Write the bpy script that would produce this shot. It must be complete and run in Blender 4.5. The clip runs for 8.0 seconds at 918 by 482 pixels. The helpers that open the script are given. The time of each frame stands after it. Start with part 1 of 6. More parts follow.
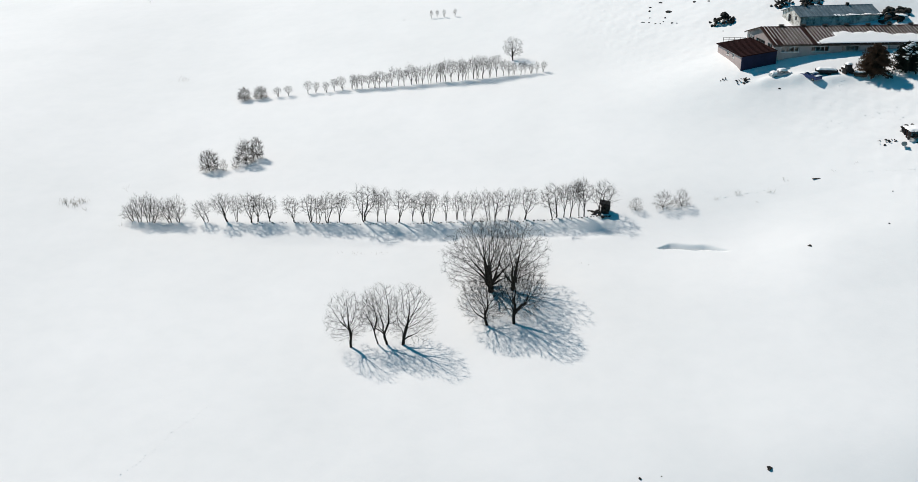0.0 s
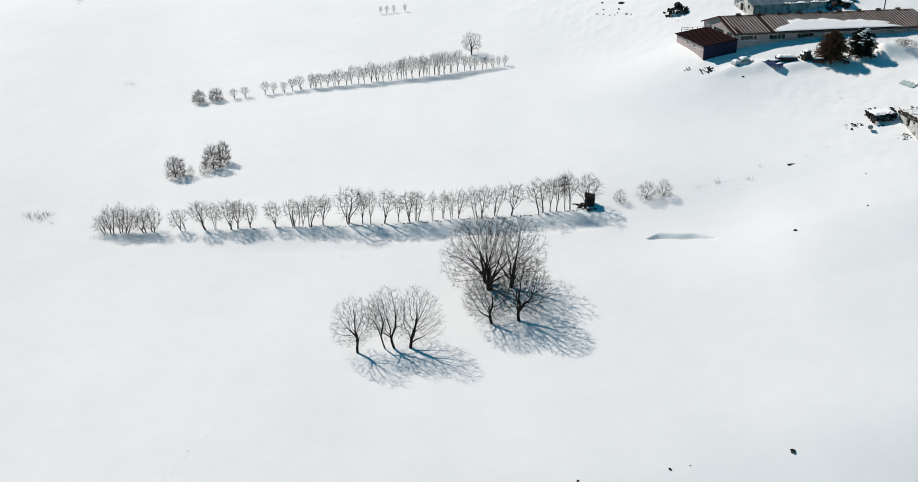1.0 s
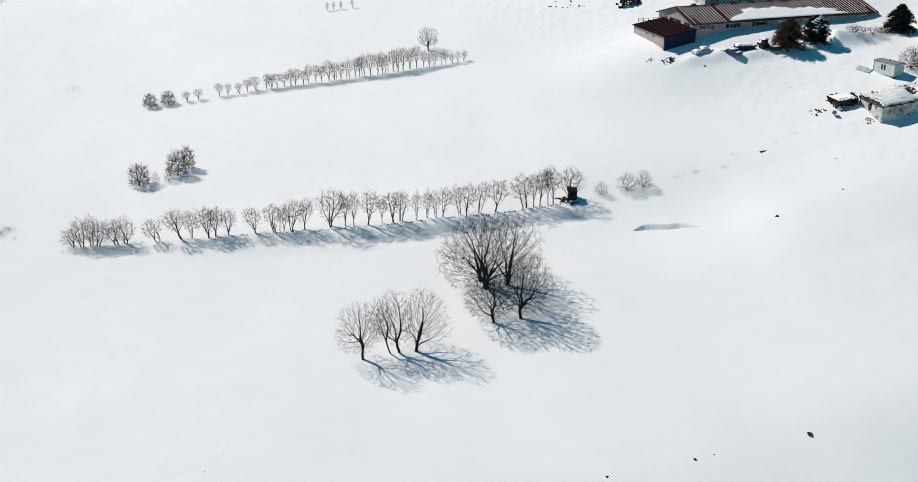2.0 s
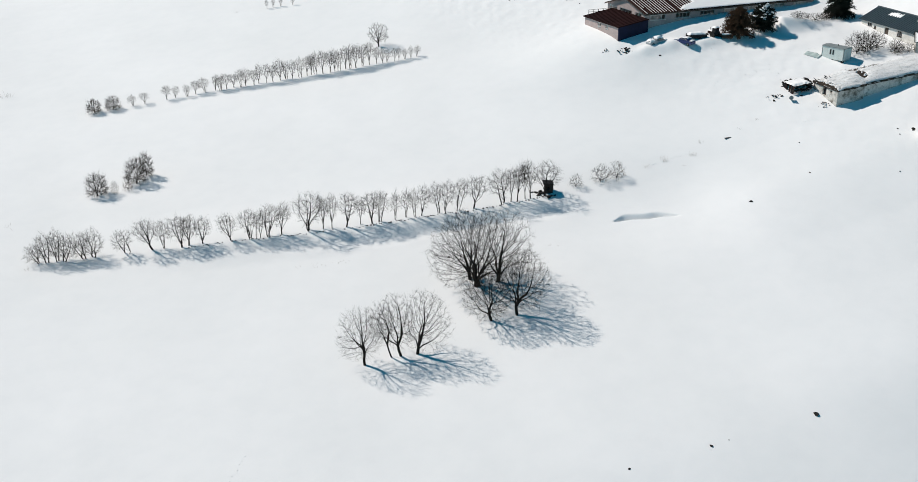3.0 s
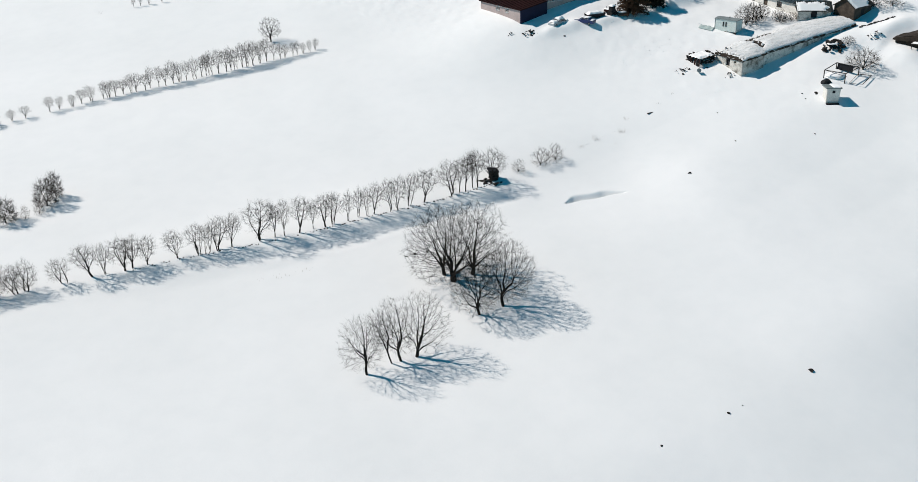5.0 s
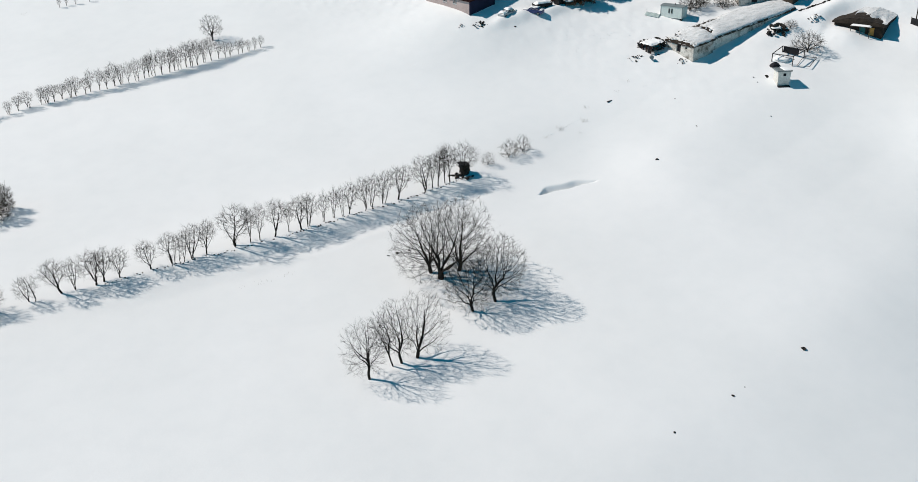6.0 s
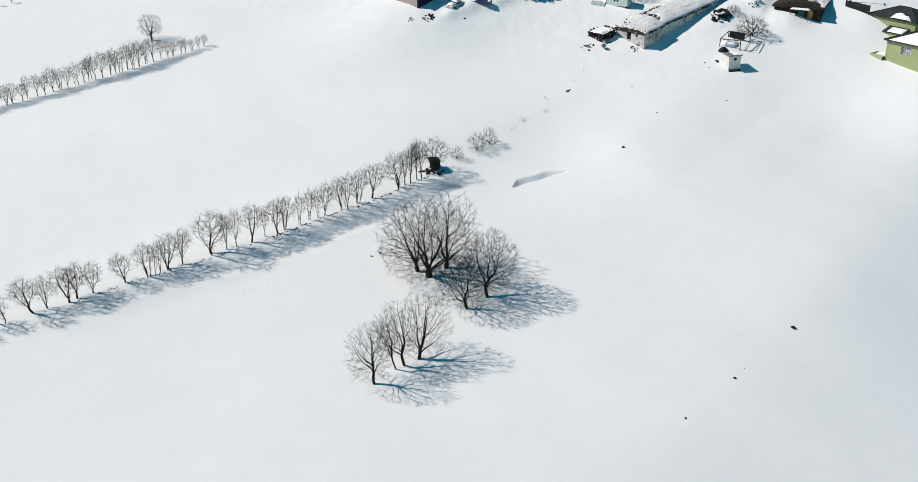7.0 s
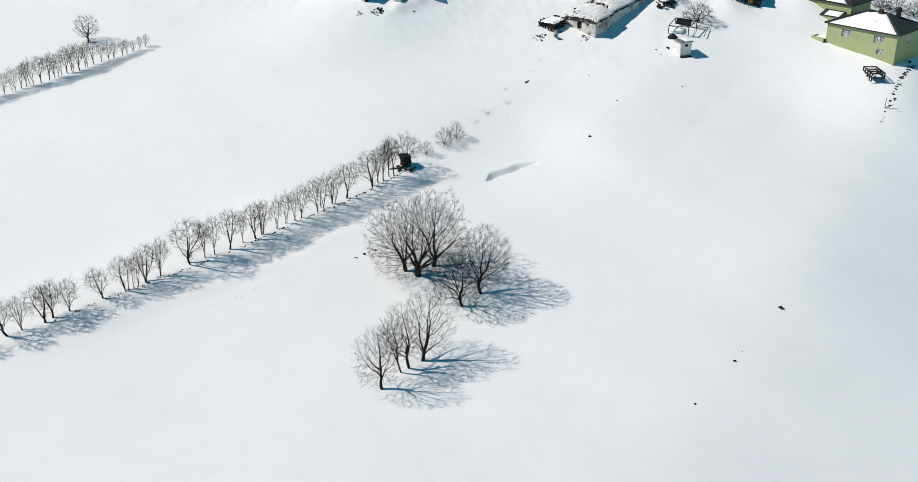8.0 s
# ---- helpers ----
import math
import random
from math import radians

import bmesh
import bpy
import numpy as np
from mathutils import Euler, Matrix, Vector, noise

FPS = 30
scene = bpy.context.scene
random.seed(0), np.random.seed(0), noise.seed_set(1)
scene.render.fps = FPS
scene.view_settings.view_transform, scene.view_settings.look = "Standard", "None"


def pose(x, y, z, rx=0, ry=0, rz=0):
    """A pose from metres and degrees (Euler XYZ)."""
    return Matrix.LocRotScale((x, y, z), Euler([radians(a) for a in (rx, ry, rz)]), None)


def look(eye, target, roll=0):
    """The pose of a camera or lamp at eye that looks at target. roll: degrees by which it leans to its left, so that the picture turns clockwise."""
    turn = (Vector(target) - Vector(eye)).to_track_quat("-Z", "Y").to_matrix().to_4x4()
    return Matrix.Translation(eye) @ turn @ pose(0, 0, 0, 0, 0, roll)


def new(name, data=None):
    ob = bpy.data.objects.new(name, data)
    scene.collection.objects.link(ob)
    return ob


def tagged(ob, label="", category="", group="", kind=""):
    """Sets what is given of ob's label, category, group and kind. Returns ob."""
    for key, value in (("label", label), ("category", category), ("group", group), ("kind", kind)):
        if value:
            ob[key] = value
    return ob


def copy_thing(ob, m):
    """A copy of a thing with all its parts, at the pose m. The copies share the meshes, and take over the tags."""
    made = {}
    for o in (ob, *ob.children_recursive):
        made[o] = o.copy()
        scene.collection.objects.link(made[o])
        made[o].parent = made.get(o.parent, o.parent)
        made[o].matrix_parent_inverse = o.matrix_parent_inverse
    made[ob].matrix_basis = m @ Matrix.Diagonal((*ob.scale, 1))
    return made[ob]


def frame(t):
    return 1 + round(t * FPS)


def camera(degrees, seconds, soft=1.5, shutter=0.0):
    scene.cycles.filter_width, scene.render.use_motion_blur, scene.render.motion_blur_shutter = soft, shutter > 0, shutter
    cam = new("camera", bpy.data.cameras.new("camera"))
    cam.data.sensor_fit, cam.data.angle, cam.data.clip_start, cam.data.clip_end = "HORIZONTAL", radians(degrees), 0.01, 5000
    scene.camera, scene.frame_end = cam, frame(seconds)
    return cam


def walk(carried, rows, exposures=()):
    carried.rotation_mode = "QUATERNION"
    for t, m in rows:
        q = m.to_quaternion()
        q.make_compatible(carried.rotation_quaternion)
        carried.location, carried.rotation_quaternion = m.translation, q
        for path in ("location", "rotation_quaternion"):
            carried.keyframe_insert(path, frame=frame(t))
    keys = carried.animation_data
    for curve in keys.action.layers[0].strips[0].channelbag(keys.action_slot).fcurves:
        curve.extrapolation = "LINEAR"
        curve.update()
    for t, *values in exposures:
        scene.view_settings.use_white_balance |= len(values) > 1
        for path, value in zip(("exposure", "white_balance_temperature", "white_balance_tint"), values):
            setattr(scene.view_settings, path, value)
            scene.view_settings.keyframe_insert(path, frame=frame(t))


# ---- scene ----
# the drone's way round the field
cam = camera(49.5, 8.0, soft=0.75)
PATH = [
    (0, (0.01, 0.057, 64.374), (0.025, 1.914, 63.632), 0.2),
    (0.5, (-6.438, 0.891, 64.665), (-6.332, 2.743, 63.917), 0.1),
    (1, (-12.743, 2.161, 64.913), (-12.547, 4.003, 64.156), -0.1),
    (1.5, (-18.898, 3.903, 65.121), (-18.613, 5.729, 64.357), -0.2),
    (3, (-36.561, 10.77, 65.691), (-35.998, 12.52, 64.904), -0.4),
    (3.5, (-42.053, 13.529, 65.776), (-41.4, 15.245, 64.981), -0.5),
    (4, (-47.38, 16.631, 65.827), (-46.637, 18.305, 65.025), -0.5),
    (4.5, (-52.421, 19.951, 65.835), (-51.59, 21.581, 65.026), -0.6),
    (6, (-66.309, 32.183, 65.736), (-65.228, 33.645, 64.902), -0.7),
    (6.5, (-70.459, 36.857, 65.603), (-69.3, 38.253, 64.761), -0.7),
    (7, (-74.276, 41.693, 65.466), (-73.043, 43.02, 64.616), -0.7),
    (7.5, (-77.84, 46.859, 65.38), (-76.538, 48.111, 64.522), -0.6),
    (8, (-81.081, 52.137, 65.161), (-79.713, 53.311, 64.296), -0.6),
]
LENS_VALUES = [(0, -0.10, 6520, 9), (0.5, -0.07, 6520, 9), (1, -0.13, 6520, 9), (2, -0.14, 6520, 9), (3, -0.16, 6510, 9), (4.5, -0.11, 6500, 9), (6.5, -0.19, 6480, 9), (8, -0.12, 6470, 9)]          # seconds, stops, kelvin and tint of the clip's camera
walk(cam, [(t, look(eye, target, roll)) for t, eye, target, roll in PATH], LENS_VALUES)

# ---- light: a clear winter day, sun from behind the far left ----
SUN_AZ, SUN_EL = 133.0, 44.3          # where the sun stands, degrees from +x and above the horizon
world = bpy.data.worlds.new("winter_sky")
scene.world = world
world.use_nodes = True
wn, wl = world.node_tree.nodes, world.node_tree.links
sky = wn.new("ShaderNodeTexSky")
sky.sky_type, sky.sun_disc = "NISHITA", False
sky.sun_elevation, sky.sun_rotation = radians(SUN_EL), radians(90 - SUN_AZ)
sky.altitude, sky.air_density, sky.dust_density, sky.ozone_density = 2500, 0.7, 0.0, 0.6
deep = wn.new("ShaderNodeMix")       # thin mountain air: a deeper, greener blue
deep.data_type, deep.blend_type = "RGBA", "MULTIPLY"
deep.inputs[0].default_value, deep.inputs[7].default_value = 1.0, (0.04, 2.08, 2.08, 1)
wl.new(sky.outputs["Color"], deep.inputs[6])
wl.new(deep.outputs[2], wn["Background"].inputs["Color"])
wn["Background"].inputs["Strength"].default_value = 0.050
sun_data = bpy.data.lights.new("sun", "SUN")
sun_data.energy, sun_data.angle, sun_data.color = 5.0, radians(0.5), (1.0, 0.907, 0.836)
sun = new("sun", sun_data)
sun_way = Vector((math.cos(radians(SUN_AZ)) * math.cos(radians(SUN_EL)), math.sin(radians(SUN_AZ)) * math.cos(radians(SUN_EL)), math.sin(radians(SUN_EL))))
sun.matrix_world = look(sun_way * 300 + Vector((20, 140, 0)), (20, 140, 0))


# ---- materials ----
def material(name, rough=0.8, metal=0.0, spec=0.3):
    m = bpy.data.materials.new(name)
    m.use_nodes = True
    b = m.node_tree.nodes["Principled BSDF"]
    b.inputs["Roughness"].default_value, b.inputs["Metallic"].default_value = rough, metal
    b.inputs["Specular IOR Level"].default_value = spec
    return m, m.node_tree.nodes, m.node_tree.links, b


def noise_node(n, l, scale, detail=4.0, rough=0.6, world_space=True):
    t = n.new("ShaderNodeTexNoise")
    t.inputs["Scale"].default_value, t.inputs["Detail"].default_value, t.inputs["Roughness"].default_value = scale, detail, rough
    if world_space:
        g = n.new("ShaderNodeNewGeometry")
        l.new(g.outputs["Position"], t.inputs["Vector"])
    return t


def ramp_node(n, l, source, stops):
    r = n.new("ShaderNodeValToRGB")
    while len(r.color_ramp.elements) < len(stops):
        r.color_ramp.elements.new(0.5)
    for e, (at, c) in zip(r.color_ramp.elements, stops):
        e.position, e.color = at, (*c, 1)
    l.new(source, r.inputs["Fac"])
    return r


def mixed(n, l, a, b, fac, mode="MIX"):
    x = n.new("ShaderNodeMix")
    x.data_type, x.blend_type = "RGBA", mode
    for socket, value in ((x.inputs[0], fac), (x.inputs[6], a), (x.inputs[7], b)):
        if isinstance(value, (int, float)):
            socket.default_value = value
        elif isinstance(value, tuple):
            socket.default_value = (*value, 1)
        else:
            l.new(value, socket)
    return x.outputs[2]


def bumped(n, l, b, height, strength, distance):
    u = n.new("ShaderNodeBump")
    u.inputs["Strength"].default_value, u.inputs["Distance"].default_value = strength, distance
    l.new(height, u.inputs["Height"])
    l.new(u.outputs["Normal"], b.inputs["Normal"])


def worn(name, dark, light, scale=1.5, fine=14.0, rough=0.85, metal=0.0, spec=0.25, bump=0.3, depth=0.03, grime=None, grime_at=(0.58, 0.7)):
    """A surface with broad patches, fine grain, relief and, where given, patches of a third colour."""
    m, n, l, b = material(name, rough, metal, spec)
    a, f = noise_node(n, l, scale, 5), noise_node(n, l, fine, 3)
    c = ramp_node(n, l, a.outputs["Fac"], [(0.3, dark), (0.7, light)]).outputs["Color"]
    c = mixed(n, l, c, ramp_node(n, l, f.outputs["Fac"], [(0.3, (0.62, 0.62, 0.62)), (0.65, (1.0, 1.0, 1.0))]).outputs["Color"], 0.6, "MULTIPLY")
    if grime:
        g = noise_node(n, l, scale * 0.8, 6, 0.7)
        mask = ramp_node(n, l, g.outputs["Fac"], [(grime_at[0], (0, 0, 0)), (grime_at[1], (1, 1, 1))])
        c = mixed(n, l, c, grime, mask.outputs["Color"])
    info = n.new("ShaderNodeObjectInfo")
    v = ramp_node(n, l, info.outputs["Random"], [(0.0, (0.82, 0.82, 0.82)), (1.0, (1.0, 1.0, 1.0))])
    c = mixed(n, l, c, v.outputs["Color"], 1.0, "MULTIPLY")
    l.new(c, b.inputs["Base Color"])
    bumped(n, l, b, f.outputs["Fac"], bump, depth)
    return m


def snow_material():
    m, n, l, b = material("snow", 0.75, 0.0, 0.08)
    broad, mid, fine = noise_node(n, l, 0.03, 3), noise_node(n, l, 0.35, 5), noise_node(n, l, 3.0, 5)
    c = ramp_node(n, l, broad.outputs["Fac"], [(0.3, (0.805, 0.815, 0.81)), (0.7, (0.86, 0.865, 0.86))]).outputs["Color"]
    c = mixed(n, l, c, ramp_node(n, l, mid.outputs["Fac"], [(0.3, (0.95, 0.955, 0.96)), (0.6, (1.0, 1.0, 1.0))]).outputs["Color"], 0.5, "MULTIPLY")
    l.new(c, b.inputs["Base Color"])
    s = n.new("ShaderNodeMath")
    s.operation = "MULTIPLY_ADD"
    l.new(fine.outputs["Fac"], s.inputs[0])
    s.inputs[1].default_value = 0.25
    l.new(mid.outputs["Fac"], s.inputs[2])
    bumped(n, l, b, s.outputs[0], 0.34, 0.12)
    return m


def grey_snow_material():
    """Rough snow in a greyer tone than the field's, with darker speckles."""
    m, n, l, b = material("grey_snow", 0.8, 0.0, 0.06)
    broad, speckle = noise_node(n, l, 0.5, 5), noise_node(n, l, 2.6, 6, 0.7)
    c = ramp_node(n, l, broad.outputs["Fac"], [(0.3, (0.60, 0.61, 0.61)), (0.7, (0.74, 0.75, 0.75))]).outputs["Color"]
    c = mixed(n, l, c, ramp_node(n, l, speckle.outputs["Fac"], [(0.34, (0.62, 0.61, 0.59)), (0.5, (1.0, 1.0, 1.0))]).outputs["Color"], 0.8, "MULTIPLY")
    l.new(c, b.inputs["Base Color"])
    bumped(n, l, b, speckle.outputs["Fac"], 0.6, 0.2)
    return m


def bark_material(name, dark, light):
    m, n, l, b = material(name, 0.9, 0.0, 0.15)
    f = noise_node(n, l, 9.0, 4)
    c = ramp_node(n, l, f.outputs["Fac"], [(0.3, dark), (0.7, light)]).outputs["Color"]
    l.new(c, b.inputs["Base Color"])
    bumped(n, l, b, f.outputs["Fac"], 0.4, 0.03)
    return m


def glass_material():
    m, n, l, b = material("window_glass", 0.04, 0.0, 0.5)
    b.inputs["Base Color"].default_value = (0.95, 0.96, 0.97, 1)
    b.inputs["Transmission Weight"].default_value = 1.0
    return m


SNOW = snow_material()
GREYSNOW = grey_snow_material()
BARK = bark_material("willow_bark", (0.010, 0.009, 0.008), (0.028, 0.024, 0.020))
TWIG = bark_material("willow_twigs", (0.017, 0.015, 0.012), (0.042, 0.036, 0.028))
REED = bark_material("dry_stalks", (0.10, 0.075, 0.045), (0.20, 0.15, 0.09))
PINK = worn("pink_plaster", (0.42, 0.34, 0.32), (0.53, 0.44, 0.42), 0.5, 8, 0.9, bump=0.15, grime=(0.32, 0.26, 0.25), grime_at=(0.6, 0.8))
RUST = worn("brown_roof_metal", (0.024, 0.010, 0.009), (0.045, 0.020, 0.017), 0.7, 6, 0.85, spec=0.1, bump=0.15, grime=(0.028, 0.018, 0.016))
MAROON = worn("dark_red_roof_metal", (0.016, 0.005, 0.005), (0.026, 0.008, 0.008), 0.4, 5, 0.9, spec=0.08, bump=0.1)
ZINC = worn("weathered_zinc", (0.10, 0.15, 0.18), (0.22, 0.29, 0.33), 0.6, 5, 0.5, 0.35, 0.4, bump=0.15, grime=(0.16, 0.15, 0.14), grime_at=(0.62, 0.75))
TEAL = worn("blue_green_roof_metal", (0.022, 0.045, 0.058), (0.035, 0.065, 0.080), 0.5, 6, 0.5, 0.1, 0.4, bump=0.1)
WHITEWASH = worn("old_whitewash", (0.60, 0.58, 0.53), (0.80, 0.78, 0.73), 0.8, 5, 0.95, bump=0.5, depth=0.08, grime=(0.17, 0.155, 0.13), grime_at=(0.47, 0.64))
CLEANWASH = worn("fresh_whitewash", (0.64, 0.62, 0.57), (0.82, 0.80, 0.75), 0.8, 5, 0.95, bump=0.4, depth=0.05, grime=(0.34, 0.31, 0.27), grime_at=(0.58, 0.74))
STONE = worn("field_stone", (0.013, 0.012, 0.011), (0.050, 0.045, 0.040), 2.0, 9, 0.95, bump=0.6, depth=0.06)
EARTH = worn("dark_earth", (0.020, 0.016, 0.013), (0.060, 0.045, 0.034), 1.4, 9, 0.98, bump=0.7, depth=0.08)
OLDWOOD = worn("old_dark_wood", (0.045, 0.035, 0.028), (0.11, 0.085, 0.065), 1.2, 12, 0.9, bump=0.3)
GREEN = worn("light_green_plaster", (0.36, 0.41, 0.20), (0.43, 0.48, 0.25), 0.4, 45, 0.9, bump=0.05, grime=(0.20, 0.24, 0.10), grime_at=(0.62, 0.82))
ROOFDARK = worn("black_green_roof_tiles", (0.020, 0.026, 0.026), (0.045, 0.052, 0.050), 0.8, 6, 0.7, bump=0.3)
WHITE = worn("white_window_paint", (0.62, 0.62, 0.60), (0.78, 0.78, 0.76), 2.0, 12, 0.6, bump=0.05)
GREYMETAL = worn("painted_grey_metal", (0.22, 0.25, 0.25), (0.30, 0.34, 0.34), 1.0, 8, 0.55, 0.2, bump=0.05)
MINT = worn("pale_mint_sheet_metal", (0.66, 0.74, 0.70), (0.74, 0.80, 0.77), 0.8, 9, 0.6, bump=0.08, grime=(0.42, 0.47, 0.43), grime_at=(0.66, 0.85))
TARP = worn("pale_green_plastic", (0.48, 0.58, 0.55), (0.60, 0.68, 0.65), 1.2, 9, 0.4, 0.0, 0.5, bump=0.1)
NAVY = worn("dark_blue_wall", (0.007, 0.009, 0.028), (0.012, 0.016, 0.05), 0.8, 8, 0.8, bump=0.1)
IRON = worn("dark_iron", (0.028, 0.026, 0.026), (0.060, 0.052, 0.046), 2.0, 12, 0.75, 0.3, bump=0.2)
BLACK = worn("black_sheet", (0.012, 0.012, 0.014), (0.028, 0.028, 0.032), 1.0, 8, 0.8, bump=0.2)
BLUE = worn("blue_car_paint", (0.012, 0.030, 0.13), (0.020, 0.045, 0.19), 1.0, 9, 0.35, 0.0, 0.5, bump=0.03)
CARGREY = worn("pale_car_paint", (0.30, 0.34, 0.37), (0.40, 0.44, 0.46), 1.0, 9, 0.4, 0.1, 0.5, bump=0.03)
RUBBER = worn("tyre_rubber", (0.012, 0.012, 0.012), (0.03, 0.03, 0.03), 2.0, 15, 0.9, bump=0.1)
ORANGE = worn("orange_door_paint", (0.50, 0.25, 0.06), (0.62, 0.34, 0.10), 2.0, 9, 0.8, bump=0.1)
TURQUOISE = worn("turquoise_door_paint", (0.05, 0.20, 0.20), (0.08, 0.28, 0.27), 2.0, 9, 0.8, bump=0.1)
NEEDLES = worn("dark_spruce_needles", (0.008, 0.012, 0.008), (0.022, 0.028, 0.018), 3.0, 15, 0.9, bump=0.1)
DEADLEAF = worn("russet_dead_foliage", (0.05, 0.027, 0.015), (0.13, 0.072, 0.04), 2.0, 12, 0.95, bump=0.1)
GLASS = glass_material()


# ---- small tools ----
def part(name, bm, mat, parent=None, label="", smooth=False):
    """Links a bmesh as one mesh object, under a thing or a part."""
    me = bpy.data.meshes.new(name)
    bm.normal_update()
    bm.to_mesh(me)
    bm.free()
    return part_mesh(name, me, mat, parent, label, smooth)


def part_mesh(name, me, mat, parent=None, label="", smooth=False):
    me.materials.append(mat)
    if smooth:
        me.shade_smooth()
    ob = new(name, me)
    ob.parent = parent
    return tagged(ob, label)


def thing(name, x, y, turn=0.0, z=None, label="", category="", group="", kind=""):
    """The Empty at a thing's base."""
    ob = new(name)
    ob.empty_display_size = 0.3
    ob.matrix_world = pose(x, y, float(ground(x, y)) if z is None else z, 0, 0, turn)
    return tagged(ob, label, category, group, kind)


def box(bm, x0, x1, y0, y1, z0, z1, bevel=0.0):
    m = Matrix.Translation(((x0 + x1) / 2, (y0 + y1) / 2, (z0 + z1) / 2)) @ Matrix.Diagonal((x1 - x0, y1 - y0, z1 - z0, 1))
    made = bmesh.ops.create_cube(bm, size=1, matrix=m)
    if bevel:
        edges = list({e for v in made["verts"] for e in v.link_edges})
        bmesh.ops.bevel(bm, geom=edges, offset=bevel, segments=1, affect="EDGES")
    return bm


def beam(bm, p, q, w, h=None):
    """A bar of rectangular section from p to q."""
    p, q, h = Vector(p), Vector(q), h or w
    d = q - p
    m = Matrix.Translation((p + q) / 2) @ d.to_track_quat("X", "Z").to_matrix().to_4x4() @ Matrix.Diagonal((d.length, w, h, 1))
    bmesh.ops.create_cube(bm, size=1, matrix=m)
    return bm


def prism(bm, outline, a, b, axis="x"):
    """A flat outline drawn out from a to b along x or y. outline: (across, up)."""
    put = (lambda s, c, z: (s, c, z)) if axis == "x" else (lambda s, c, z: (c, s, z))
    one, two = [bm.verts.new(put(a, c, z)) for c, z in outline], [bm.verts.new(put(b, c, z)) for c, z in outline]
    n = len(outline)
    bm.faces.new(one)
    bm.faces.new(two[::-1])
    for i in range(n):
        bm.faces.new((one[i], two[i], two[(i + 1) % n], one[(i + 1) % n]))
    bmesh.ops.recalc_face_normals(bm, faces=bm.faces)
    return bm


def tube(bm, p, q, r, s=None, sides=10):
    p, q = Vector(p), Vector(q)
    d = q - p
    m = Matrix.Translation((p + q) / 2) @ d.to_track_quat("Z", "Y").to_matrix().to_4x4()
    bmesh.ops.create_cone(bm, cap_ends=True, segments=sides, radius1=r, radius2=r if s is None else s, depth=d.length, matrix=m)
    return bm


def wall(bm, p, q, z0, z1, thick, holes=()):
    """A wall from p to q, in plan, with its outer face on that line and its body to the left; holes: (from, to, bottom, top) go through."""
    p, q = Vector(p), Vector(q)
    along = (q - p).normalized()
    inward, length = Vector((-along.y, along.x)), (q - p).length
    us = sorted({0.0, length, *(h[0] for h in holes), *(h[1] for h in holes)})
    zs = sorted({z0, z1, *(h[2] for h in holes), *(h[3] for h in holes)})

    def solid(i, j):
        if not (0 <= i < len(us) - 1 and 0 <= j < len(zs) - 1):
            return False
        u, z = (us[i] + us[i + 1]) / 2, (zs[j] + zs[j + 1]) / 2
        return not any(a < u < b and c < z < d for a, b, c, d in holes)

    made = {}

    def v(i, j, k):
        if (i, j, k) not in made:
            at = p + along * us[i] + inward * (thick * k)
            made[i, j, k] = bm.verts.new((at.x, at.y, zs[j]))
        return made[i, j, k]

    for i in range(len(us) - 1):
        for j in range(len(zs) - 1):
            if not solid(i, j):
                continue
            bm.faces.new((v(i, j, 0), v(i + 1, j, 0), v(i + 1, j + 1, 0), v(i, j + 1, 0)))
            bm.faces.new((v(i, j, 1), v(i, j + 1, 1), v(i + 1, j + 1, 1), v(i + 1, j, 1)))
            if not solid(i - 1, j):
                bm.faces.new((v(i, j, 0), v(i, j + 1, 0), v(i, j + 1, 1), v(i, j, 1)))
            if not solid(i + 1, j):
                bm.faces.new((v(i + 1, j, 0), v(i + 1, j, 1), v(i + 1, j + 1, 1), v(i + 1, j + 1, 0)))
            if not solid(i, j - 1):
                bm.faces.new((v(i, j, 0), v(i, j, 1), v(i + 1, j, 1), v(i + 1, j, 0)))
            if not solid(i, j + 1):
                bm.faces.new((v(i, j + 1, 0), v(i + 1, j + 1, 0), v(i + 1, j + 1, 1), v(i, j + 1, 1)))
    return bm


